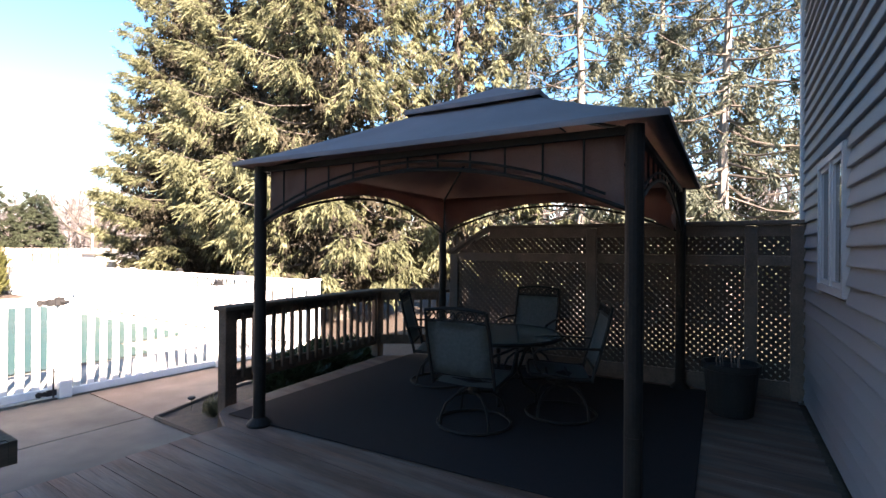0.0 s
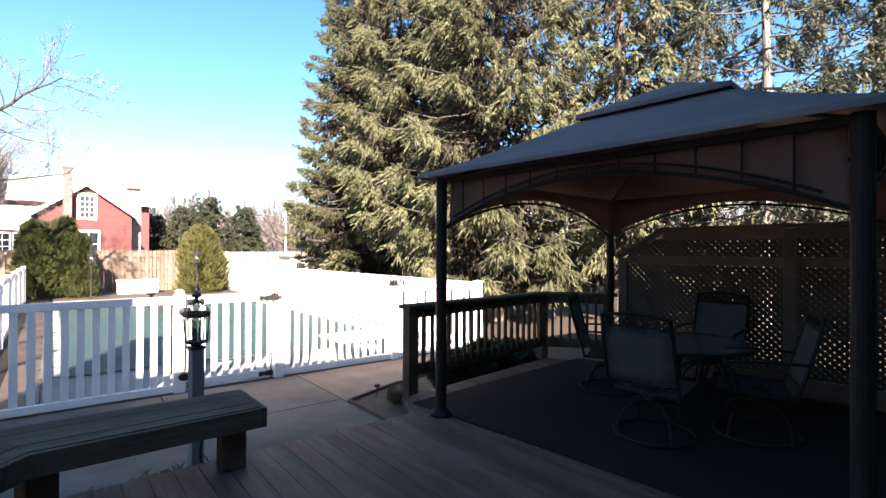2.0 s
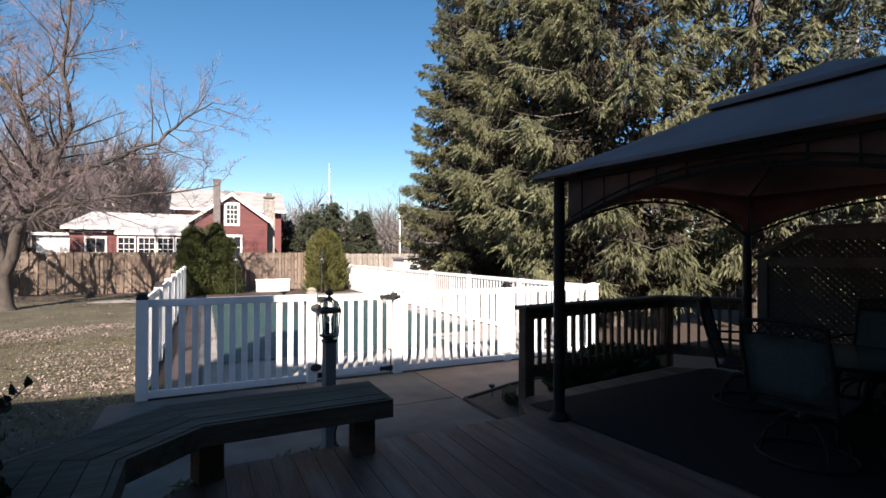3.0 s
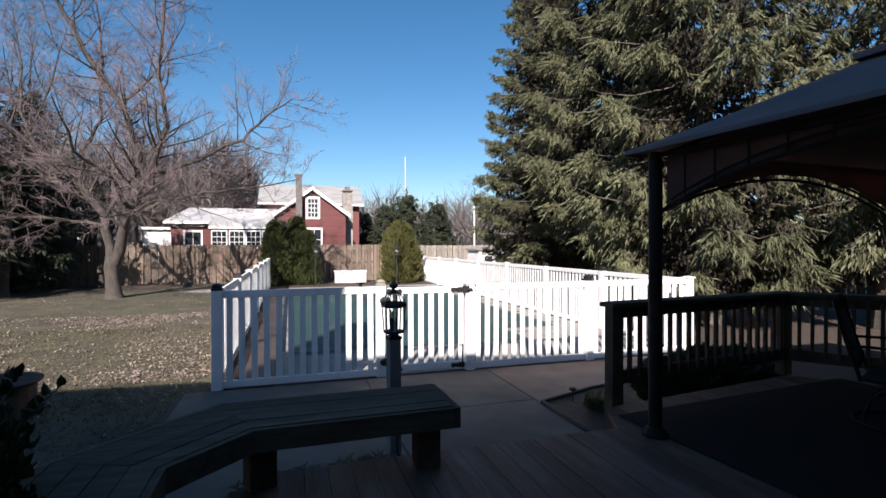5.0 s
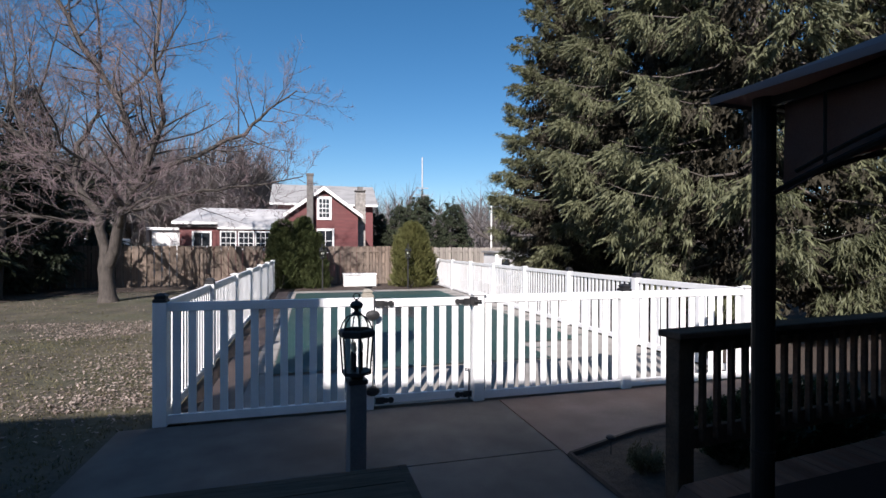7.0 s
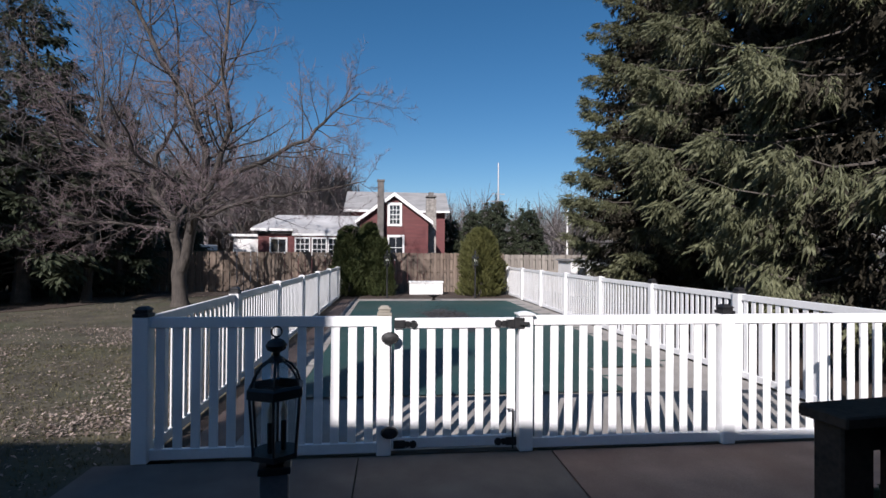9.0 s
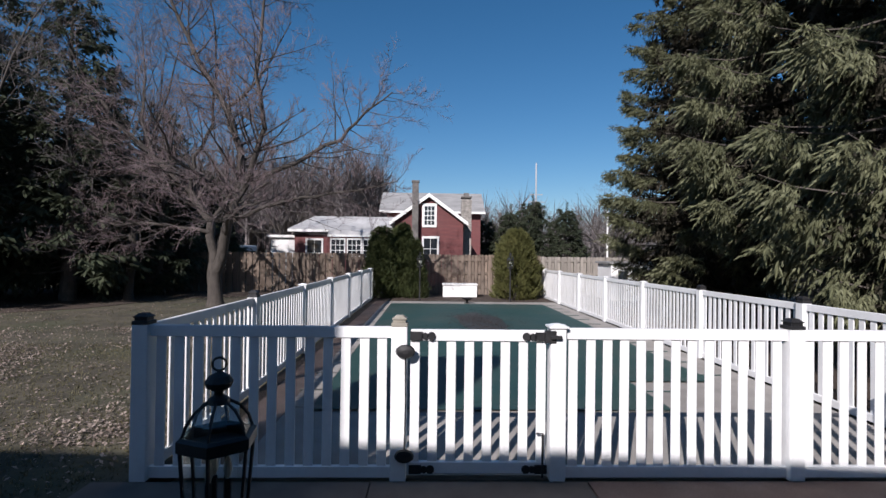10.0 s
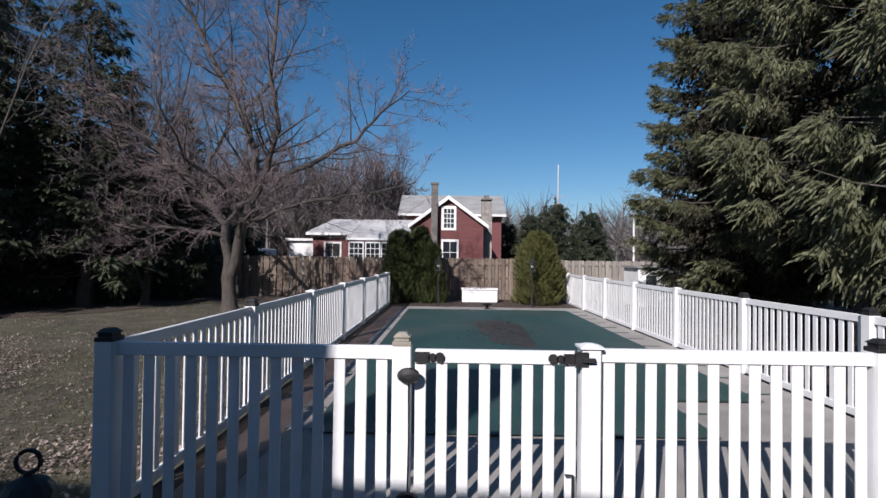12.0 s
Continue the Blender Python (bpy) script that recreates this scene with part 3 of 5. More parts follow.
# ---- deck railing ----
railing = thing("deck_railing", Matrix(), "weathered wooden deck railing with square balusters", "railing")
RP = [Vector((3.04, 4.15)), Vector((5.34, 4.41)), Vector((5.88, 3.70))]
for k, p in enumerate(RP[:2]):
    ang = 7.4
    part("post", boxes((-0.065, -0.05, -0.006 if k else -0.34, 0.065, 0.05, 0.83), bev=0.006), M_RAILWOOD, railing).matrix_basis = pose(p.x, p.y, 0, 0, 0, ang)
M_BALUSTER = mesh_of("baluster", boxes((-0.017, -0.017, 0.20, 0.017, 0.017, 0.79), bev=0.003), M_RAILWOOD)
for a, b in zip(RP, RP[1:]):
    d = b - a
    n = d.length
    m = Matrix.Translation((a.x, a.y, 0)) @ Matrix.Rotation(math.atan2(d.y, d.x), 4, "Z")
    part("handrail", boxes((-0.09 if a == RP[0] else -0.02, -0.085, 0.83, n + 0.05, 0.085, 0.87), bev=0.006), M_RAILWOOD, railing).matrix_basis = m
    part("rail", boxes((0.045, -0.02, 0.73, n - 0.03, 0.02, 0.829), bev=0.004), M_RAILWOOD, railing).matrix_basis = m
    part("rail", boxes((0.045, -0.02, 0.15, n - 0.03, 0.02, 0.27), bev=0.004), M_RAILWOOD, railing).matrix_basis = m
    k = int(n / 0.125)
    for i in range(k):
        piece("baluster", M_BALUSTER, m @ pose(0.08 + (n - 0.13) * (i + 0.5) / k, -0.037, 0), railing)


# ---- bench ----
bench = thing("bench", Matrix(), "weathered wooden deck bench, twice bent in plan, on stub posts", "bench")
BZ, BW = 0.385, 0.50
WAY = [Vector(p) for p in ((1.29, 3.335), (0.14, 3.315), (-0.22, 2.945), (-0.22, 1.95))]     # the bench's inner edge
dirs = [(b - a).normalized() for a, b in zip(WAY, WAY[1:])]
outs = [Vector((d.y, -d.x)) for d in dirs]
mitre = [outs[0]]
for a, b in zip(outs, outs[1:]):
    n = (a + b).normalized()
    mitre.append(n / n.dot(a))
mitre.append(outs[-1])


def along_bench(name, o0, o1, z0, z1):
    """One mitred strip for each leg of the bench, from o0 to o1 outwards of its inner edge."""
    for k in range(3):
        bm = bmesh.new()
        prism(bm, [tuple(WAY[k] + mitre[k] * o0), tuple(WAY[k + 1] + mitre[k + 1] * o0), tuple(WAY[k + 1] + mitre[k + 1] * o1), tuple(WAY[k] + mitre[k] * o1)], z0, z1 + random.uniform(-0.002, 0.002))
        part(name, bm, M_BENCH, bench)


PW = (BW - 0.03) / 4
for i in range(4):
    along_bench("plank", 0.015 + i * PW, 0.015 + (i + 1) * PW - 0.006, BZ - 0.038, BZ)
along_bench("fascia", -0.025, 0.012, BZ - 0.125, BZ - 0.003)
along_bench("fascia", BW - 0.012, BW + 0.025, BZ - 0.125, BZ - 0.003)
for at, d, w in ((WAY[0], -dirs[0], outs[0]), (WAY[3], dirs[2], outs[2])):
    bm = bmesh.new()
    prism(bm, [tuple(at + w * -0.025 + d * 0.038), tuple(at + w * -0.025 + d * 0.001), tuple(at + w * (BW + 0.025) + d * 0.001), tuple(at + w * (BW + 0.025) + d * 0.038)], BZ - 0.125, BZ - 0.002)
    bmesh.ops.recalc_face_normals(bm, faces=bm.faces)
    part("fascia", bm, M_BENCH, bench)
for x, y, a in ((1.15, 3.46, 0), (0.17, 3.46, 22), (-0.36, 2.10, 0)):
    part("stub_post", boxes((-0.075, -0.07, 0.0, 0.075, 0.07, BZ - 0.04), bev=0.005), M_RAILWOOD, bench).matrix_basis = pose(x, y, 0, 0, 0, a)


# ---- gazebo ----
gaz = thing("gazebo", at_home(4.60, 2.43), "metal-framed gazebo with a two-tier grey fabric canopy", "gazebo")
HU, HV, PT = 1.44, 1.39, 1.99
for sx in (-1, 1):
    for sy in (-1, 1):
        bm = bmesh.new()
        lathe(bm, [(0.095, 0), (0.095, 0.018), (0.075, 0.04), (0.06, 0.055), (0.047, 0.065), (0.047, 0.45), (0.050, 0.452), (0.050, 0.468), (0.047, 0.47), (0.047, PT + 0.04)], 16)
        part("post", bm, M_BRONZE, gaz, smooth=False).matrix_basis = pose(sx * HU, sy * HV, 0)
OV = 0.15
for ax in (0, 1):
    for s in (-1, 1):
        H = HU if ax == 0 else HV
        place = pose(0, s * HV, 0) if ax == 0 else pose(s * HU, 0, 0, 0, 0, 90)
        part("beam", boxes((-H, -0.016, PT - 0.005, H, 0.016, PT + 0.035)), M_BRONZE, gaz).matrix_basis = place
        arc = [((t * 2 - 1) * (H - 0.03), 0, 1.60 + 0.30 * (1 - abs(2 * t - 1) ** 2.0)) for t in [i / 24 for i in range(25)]]
        bm = tube(bmesh.new(), arc, 0.013, 6)
        tube(bm, [(x, 0, z + 0.055 - 0.02 * abs(x / H) ** 2) for x, y, z in arc[1:-1]], 0.009, 6)
        part("arch", bm, M_BRONZE, gaz, "thin arched brace").matrix_basis = place
        for i in range(2, 23, 2):
            x, _, z = arc[i]
            bm = tube(bmesh.new(), [(x, 0, z), (x, 0, PT)], 0.007, 5)
            part("spindle", bm, M_BRONZE, gaz).matrix_basis = place
        # hanging valance behind the arch
        bm = bmesh.new()
        cols = []
        for i in range(33):
            t = i / 32
            x = (t * 2 - 1) * (H - 0.06)
            zb = 1.60 + 0.30 * (1 - abs(2 * t - 1) ** 2.0) + 0.03
            if abs(2 * t - 1) > 0.86:
                zb -= (abs(2 * t - 1) - 0.86) * 0.2
            w = 0.02 * math.sin(i * 1.1)
            cols.append([bm.verts.new((x, -s * (0.05 + w * (1 - k / 3)) if ax == 0 else s * (0.05 + w * (1 - k / 3)), zb + (PT + 0.05 - zb) * k / 3)) for k in range(4)])
        for a, b in zip(cols, cols[1:]):
            for k in range(3):
                bm.faces.new((a[k], b[k], b[k + 1], a[k + 1]))
        bmesh.ops.solidify(bm, geom=bm.faces[:], thickness=0.003)
        part("valance", bm, M_CANVAS_IN, gaz, "brown fabric valance", smooth=True).matrix_basis = place


def canopy(bm, hu, hv, z0, ru, rv, z1, drop, sagk):
    """Four sagging fabric slopes from the eaves up to a small rectangle, with a short edge flap."""
    n = 12
    for q in range(4):
        ca = [(-hu, -hv), (hu, -hv), (hu, hv), (-hu, hv)]
        cb = [(-ru, -rv), (ru, -rv), (ru, rv), (-ru, rv)]
        a, b, c, d = ca[q], ca[(q + 1) % 4], cb[q], cb[(q + 1) % 4]
        rows = []
        for j in range(n + 1):
            t = j / n
            row = []
            for i in range(n + 1):
                s = i / n
                lo = Vector((a[0] + (b[0] - a[0]) * s, a[1] + (b[1] - a[1]) * s))
                hi = Vector((c[0] + (d[0] - c[0]) * s, c[1] + (d[1] - c[1]) * s))
                p = lo.lerp(hi, t)
                z = z0 + (z1 - z0) * (t ** 1.12) - sagk * math.sin(math.pi * t) * math.sin(math.pi * s) - sagk * 0.1 * math.sin(math.pi * s) * (1 - t)
                row.append(bm.verts.new((p.x, p.y, z)))
            rows.append(row)
        for r0, r1 in zip(rows, rows[1:]):
            for i in range(n):
                bm.faces.new((r0[i], r0[i + 1], r1[i + 1], r1[i]))
        low = [bm.verts.new(v.co - Vector((0, 0, drop))) for v in rows[0]]
        for i in range(n):
            bm.faces.new((low[i], low[i + 1], rows[0][i + 1], rows[0][i]))
    bmesh.ops.remove_doubles(bm, verts=bm.verts, dist=0.0005)
    return bm


bm = canopy(bmesh.new(), HU + OV, HV + OV + 0.01, PT + 0.068, 0.50, 0.51, 2.56, 0.032, 0.03)
bmesh.ops.translate(bm, vec=(0, -0.01, 0), verts=bm.verts)
part("canopy", bm, M_CANVAS, gaz, "grey fabric main canopy", smooth=True)
bm = canopy(bmesh.new(), HU + OV - 0.02, HV + OV - 0.02, PT + 0.048, 0.48, 0.46, 2.52, 0.0, 0.03)
part("lining", bm, M_CANVAS_IN, gaz, "brown underside of the canopy", smooth=True)
bm = canopy(bmesh.new(), 0.61, 0.60, 2.575, 0.02, 0.02, 2.845, 0.04, 0.012)
part("top_canopy", bm, M_CANVAS, gaz, "small upper vent canopy", smooth=True)
bm = bmesh.new()
for x0, y0, x1, y1 in ((-0.5, -0.48, 0.5, -0.46), (-0.5, 0.46, 0.5, 0.48), (-0.5, -0.46, -0.48, 0.46), (0.48, -0.46, 0.5, 0.46)):
    box(bm, x0, y0, 2.50, x1, y1, 2.595)
part("vent_frame", bm, M_BRONZE, gaz)
# solid panel added to keep light out of the vent opening
part("vent_light_block", boxes((-0.49, -0.47, 2.495, 0.49, 0.47, 2.499)), M_CANVAS_IN, gaz)
for sx in (-1, 1):
    for sy in (-1, 1):
        part("rafter", tube(bmesh.new(), [(sx * HU, sy * HV, PT + 0.01), (sx * 0.49, sy * 0.47, 2.45)], 0.014, 6), M_POT, gaz)
        part("rafter", tube(bmesh.new(), [(sx * 0.49, sy * 0.47, 2.54), (0, 0, 2.82)], 0.012, 6), M_BRONZE, gaz)
rug = tagged(part("rug", boxes((-1.42, -1.65, 0.0, 1.42, 1.80, 0.008), bev=0.003), M_RUG), "flat black outdoor rug lying on the deck", "rug")
rug.matrix_basis = at_home(4.62, 2.44, 0.004, 0.5)

# ---- patio furniture ----
def sheet(bm, rows, thick):
    """A thin fabric sheet through rows of points."""
    vs = [[bm.verts.new(p) for p in r] for r in rows]
    fs = []
    for a, b in zip(vs, vs[1:]):
        for i in range(len(a) - 1):
            fs.append(bm.faces.new((a[i], a[i + 1], b[i + 1], b[i])))
    bmesh.ops.solidify(bm, geom=fs, thickness=thick)
    return bm


def swivel_chair(m):
    c = thing("patio_chair", m, "swivel patio chair with blue-grey sling and dark bronze frame", "chair", "chairs round the patio table")
    ring = [(0.29 * math.cos(a), 0.29 * math.sin(a), 0.013) for a in (2 * math.pi * k / 28 for k in range(28))]
    part("base_ring", loop_tube(bmesh.new(), ring, 0.012), M_BRONZE, c)
    for k in range(4):
        a = math.pi / 4 + k * math.pi / 2
        prof = [(0.285, 0.02), (0.275, 0.10), (0.235, 0.18), (0.16, 0.235), (0.04, 0.25)]
        part("leg", tube(bmesh.new(), [(r * math.cos(a), r * math.sin(a), z) for r, z in prof], 0.012, 6), M_BRONZE, c)
    bm = bmesh.new()
    lathe(bm, [(0.055, 0.235), (0.06, 0.25), (0.045, 0.27), (0.045, 0.32), (0.09, 0.325), (0.09, 0.345)], 14)
    part("hub", bm, M_BRONZE, c)
    tilt = math.tan(radians(14))
    seat_side = lambda s: [(s * 0.255, 0.26, 0.385), (s * 0.255, 0.10, 0.37), (s * 0.255, -0.12, 0.352), (s * 0.255, -0.22, 0.36)]
    bm = tube(bmesh.new(), seat_side(-1), 0.015, 8)
    tube(bm, seat_side(1), 0.015, 8)
    tube(bm, [(-0.255, 0.26, 0.385), (-0.15, 0.275, 0.382), (0.15, 0.275, 0.382), (0.255, 0.26, 0.385)], 0.013, 8)
    tube(bm, [(-0.255, -0.05, 0.345), (0.255, -0.05, 0.345)], 0.013, 8)
    tube(bm, [(-0.255, 0.12, 0.350), (0.255, 0.12, 0.350)], 0.013, 8)
    part("seat_frame", bm, M_BRONZE, c)
    rows = [[(-0.245 + 0.49 * i / 6, 0.265 - 0.475 * j / 8, 0.388 - 0.030 * (j / 8) - 0.03 * math.sin(math.pi * i / 6) * math.sin(math.pi * (j + 1) / 10)) for i in range(7)] for j in range(9)]
    part("seat", sheet(bmesh.new(), rows, 0.004), M_SLING, c, smooth=True)
    back = lambda s: [(s * 0.255, -0.215, 0.34)] + [(s * (0.255 - 0.01 * (z > 0.8)), -0.215 - (z - 0.36) * tilt - 0.02 * math.sin((z - 0.36) * 4), z) for z in (0.42, 0.52, 0.64, 0.76, 0.86, 0.93)]
    bm = tube(bmesh.new(), back(-1), 0.014, 8)
    tube(bm, back(1), 0.014, 8)
    yb = lambda z: -0.215 - (z - 0.36) * tilt - 0.02 * math.sin((z - 0.36) * 4)
    tube(bm, [(x, yb(0.93 + 0.018 * math.cos(x / 0.245 * 1.57)), 0.925 + 0.022 * math.cos(x / 0.245 * 1.57)) for x in (-0.245, -0.16, -0.08, 0, 0.08, 0.16, 0.245)], 0.014, 8)
    tube(bm, [(-0.245, yb(0.845), 0.845), (0.245, yb(0.845), 0.845)], 0.011, 8)
    tube(bm, [(-0.245, yb(0.43), 0.43), (0.245, yb(0.43), 0.43)], 0.011, 8)
    part("back_frame", bm, M_BRONZE, c)
    rows = [[(-0.243 + 0.486 * i / 6, yb(z) - 0.02 * math.sin(math.pi * i / 6), z) for i in range(7)] for z in (0.43, 0.52, 0.61, 0.70, 0.78, 0.845)]
    part("backrest", sheet(bmesh.new(), rows, 0.004), M_SLING, c, smooth=True)
    for k in range(6):
        cx = -0.2 + 0.08 * k
        bm = bmesh.new()
        loop_tube(bm, [(cx + 0.036 * math.cos(a), yb(0.887), 0.887 + 0.033 * math.sin(a)) for a in (2 * math.pi * q / 12 for q in range(12))], 0.006, 5)
        tube(bm, [(cx - 0.03, yb(0.86), 0.857), (cx, yb(0.887), 0.887), (cx + 0.03, yb(0.915), 0.918)], 0.005, 5)
        part("scroll", bm, M_BRONZE, c)
    for s in (-1, 1):
        bm = tube(bmesh.new(), [(s * 0.255, yb(0.6), 0.60), (s * 0.285, -0.1, 0.605), (s * 0.29, 0.08, 0.60), (s * 0.285, 0.20, 0.585), (s * 0.275, 0.235, 0.55), (s * 0.262, 0.22, 0.46), (s * 0.255, 0.17, 0.375)], 0.015, 8, flat=0.75)
        part("arm", bm, M_BRONZE, c)
    return c


swivel_chair(pose(3.84, 2.04, 0.014, 0, 0, -82))
for x, y, a in ((4.70, 2.98, -152), (5.55, 2.37, 95), (4.46, 1.56, 26)):
    swivel_chair(pose(x, y, 0.014, 0, 0, a))

table = thing("patio_table", pose(4.62, 2.24, 0.014), "round glass-topped patio table with a dark metal frame", "table")
TH = 0.59
bm = bmesh.new()
lathe(bm, [(0.575, TH - 0.008), (0.58, TH - 0.006), (0.58, TH), (0.575, TH + 0.002)], 48)
part("tabletop", bm, M_TGLASS, table, "rippled green-grey glass top")
part("rim", loop_tube(bmesh.new(), [(0.588 * math.cos(a), 0.588 * math.sin(a), TH - 0.008) for a in (2 * math.pi * k / 48 for k in range(48))], 0.016, 8), M_BRONZE, table)
part("ring", loop_tube(bmesh.new(), [(0.2 * math.cos(a), 0.2 * math.sin(a), 0.2) for a in (2 * math.pi * k / 24 for k in range(24))], 0.010, 6), M_BRONZE, table)
for k in range(4):
    a = 0.5 + k * math.pi / 2
    prof = [(0.52, TH - 0.02), (0.36, TH - 0.06), (0.24, 0.40), (0.19, 0.25), (0.24, 0.12), (0.38, 0.015)]
    part("leg", tube(bmesh.new(), [(r * math.cos(a), r * math.sin(a), z) for r, z in prof], 0.016, 8), M_BRONZE, table)

pot = thing("planter", at_home(5.42, 0.60), "large dark round planter with a few dry stems", "planter")
bm = bmesh.new()
lathe(bm, [(0.16, 0.0), (0.17, 0.01), (0.21, 0.38), (0.23, 0.39), (0.23, 0.44), (0.21, 0.44), (0.19, 0.40), (0.02, 0.39)], 24)
part("pot", bm, M_POT, pot)
for k in range(9):
    a, r = random.uniform(0, 6.28), random.uniform(0.02, 0.14)
    p = Vector((r * math.cos(a), r * math.sin(a), 0.37))
    part("stem", tube(bmesh.new(), [p, p + Vector((0.02, 0.01, 0.1)), p + Vector((random.uniform(-0.06, 0.06), random.uniform(-0.06, 0.06), random.uniform(0.14, 0.26)))], 0.004, 4), M_TWIG, pot)


# ---- lamp posts ----
def lantern(parent, z0, k=1.0):
    """A six-sided glass lantern with a domed top."""
    hexa = lambda r, z: [(k * r * math.cos(a), k * r * math.sin(a), z0 + k * z) for a in (math.pi / 6 + i * math.pi / 3 for i in range(6))]
    bm = bmesh.new()
    lathe(bm, [(k * r, z0 + k * z) for r, z in ((0.030, -0.050), (0.045, -0.020), (0.096, -0.004), (0.096, 0.016))], 6, math.pi / 6)
    part("base", bm, M_BLACK, parent)
    lo, hi = hexa(0.090, 0.016), hexa(0.107, 0.235)
    for i in range(6):
        part("bar", tube(bmesh.new(), [lo[i], hi[i]], 0.006 * k, 5), M_BLACK, parent)
        j = (i + 1) % 6
        bm = sheet(bmesh.new(), [[lo[i], lo[j]], [hi[i], hi[j]]], 0.003 * k)
        part("pane", bm, M_LGLASS, parent)
    bm = bmesh.new()
    lathe(bm, [(k * r, z0 + k * z) for r, z in ((0.107, 0.230), (0.118, 0.236), (0.118, 0.268), (0.106, 0.276), (0.098, 0.276), (0.098, 0.24))], 6, math.pi / 6)
    part("eave_band", bm, M_BLACK, parent)
    rings = [hexa(0.102, 0.276), hexa(0.090, 0.312), hexa(0.064, 0.346), hexa(0.030, 0.368)]
    for i in range(6):
        j = (i + 1) % 6
        part("dome_bar", tube(bmesh.new(), [r[i] for r in rings], 0.005 * k, 5), M_BLACK, parent)
        part("dome_pane", sheet(bmesh.new(), [[r[i], r[j]] for r in rings], 0.002 * k), M_LGLASS, parent)
    bm = bmesh.new()
    lathe(bm, [(k * r, z0 + k * z) for r, z in ((0.034, 0.362), (0.030, 0.377), (0.014, 0.388), (0.014, 0.398), (0.036, 0.411), (0.042, 0.428), (0.030, 0.446), (0.008, 0.457), (0.006, 0.464))], 14)
    part("finial", bm, M_BLACK, parent)
    part("finial_ring", loop_tube(bmesh.new(), [(k * 0.020 * math.cos(a), 0, z0 + k * (0.481 + 0.020 * math.sin(a))) for a in (2 * math.pi * q / 16 for q in range(16))], 0.004 * k, 5), M_BLACK, parent)
    for x, y in ((0.03, 0.0), (-0.018, 0.028), (-0.018, -0.028)):
        bm = bmesh.new()
        lathe(bm, [(k * 0.011, z0 + k * 0.016), (k * 0.011, z0 + k * 0.13), (k * 0.006, z0 + k * 0.132)], 8)
        b = part("candle_sleeve", bm, M_BLACK, parent)
        b.matrix_basis = pose(k * x, k * y, 0)
        bm = bmesh.new()
        lathe(bm, [(k * 0.006, z0 + k * 0.13), (k * 0.014, z0 + k * 0.155), (k * 0.011, z0 + k * 0.18), (k * 0.002, z0 + k * 0.205)], 8)
        part("bulb", bm, M_BULB, parent, "clear candle bulb").matrix_basis = pose(k * x, k * y, 0)


M_LPOST = surf("grey_lamp_post", (0.13, 0.13, 0.135), (0.21, 0.21, 0.215), 4, 0.7, 0.1)
lamp = thing("lamp_post", pose(1.152, 4.48, GZ, 0, 0, 8), "square grey lamp post with a black glass lantern", "lamp post")
part("post", boxes((-0.048, -0.048, 0, 0.048, 0.048, 1.02), bev=0.004), M_LPOST, lamp)
part("post_top", boxes((-0.055, -0.055, 1.00, 0.055, 0.055, 1.025), (-0.03, -0.03, 1.024, 0.03, 0.03, 1.045), bev=0.003), M_BLACK, lamp)
lantern(lamp, 1.055, 0.90)
for x, y in ((1.38, 22.5), (4.9, 22.3)):
    l2 = thing("lamp_post", pose(x, y, GZ), "slim black lamp post with a glass lantern by the hedge", "lamp post")
    bm = bmesh.new()
    lathe(bm, [(0.06, 0), (0.06, 0.02), (0.03, 0.05), (0.025, 1.2), (0.04, 1.25)], 10)
    part("post", bm, M_BLACK, l2)
    lantern(l2, 1.30, 1.25)
cable = thing("power_cable", Matrix(), "black power cable looping from the bench to the ground", "cable")
part("cord", tube(bmesh.new(), [(1.06, 3.54, 0.27), (1.02, 3.56, 0.24), (0.99, 3.58, 0.12), (1.0, 3.62, 0.02), (1.06, 3.66, -0.05), (1.1, 3.9, GZ + 0.01), (1.12, 4.34, GZ + 0.01)], 0.006, 6), M_BLACK, cable)


# ---- foliage templates ----
def spray_template(pairs=7, width=0.105, hang=True):
    """A hanging twig of length 1 with narrow needles on both sides."""
    v, f = [], []
    for i in range(pairs):
        t = (i + 0.3) / pairs
        w = width * (0.55 + 0.75 * math.sin(math.pi * min(1, t * 0.85 + 0.15)))
        x, z = 0.10 * t * t, -t
        for ang in (0.35, math.pi - 0.35, math.pi / 2 * (1 if i % 4 else -1)):
            if i % 2 and abs(abs(ang) - math.pi / 2) < 0.1:
                continue
            dx, dy = math.sin(ang) * w * 0.7, math.cos(ang) * w
            k = len(v)
            v += [(x, 0, z + 0.06), (x + 0.015 * math.cos(ang), -0.015, z - 0.12), (x + dx, dy, z - 0.22)]
            f.append((k, k + 1, k + 2))
    k = len(v)
    v += [(0, 0.018, 0.02), (0, -0.018, 0.02), (0.1, 0, -1.08)]
    f.append((k, k + 1, k + 2))
    v = np.array(v)
    if not hang:
        v[:, 2] *= -1
    return v, np.array(f)


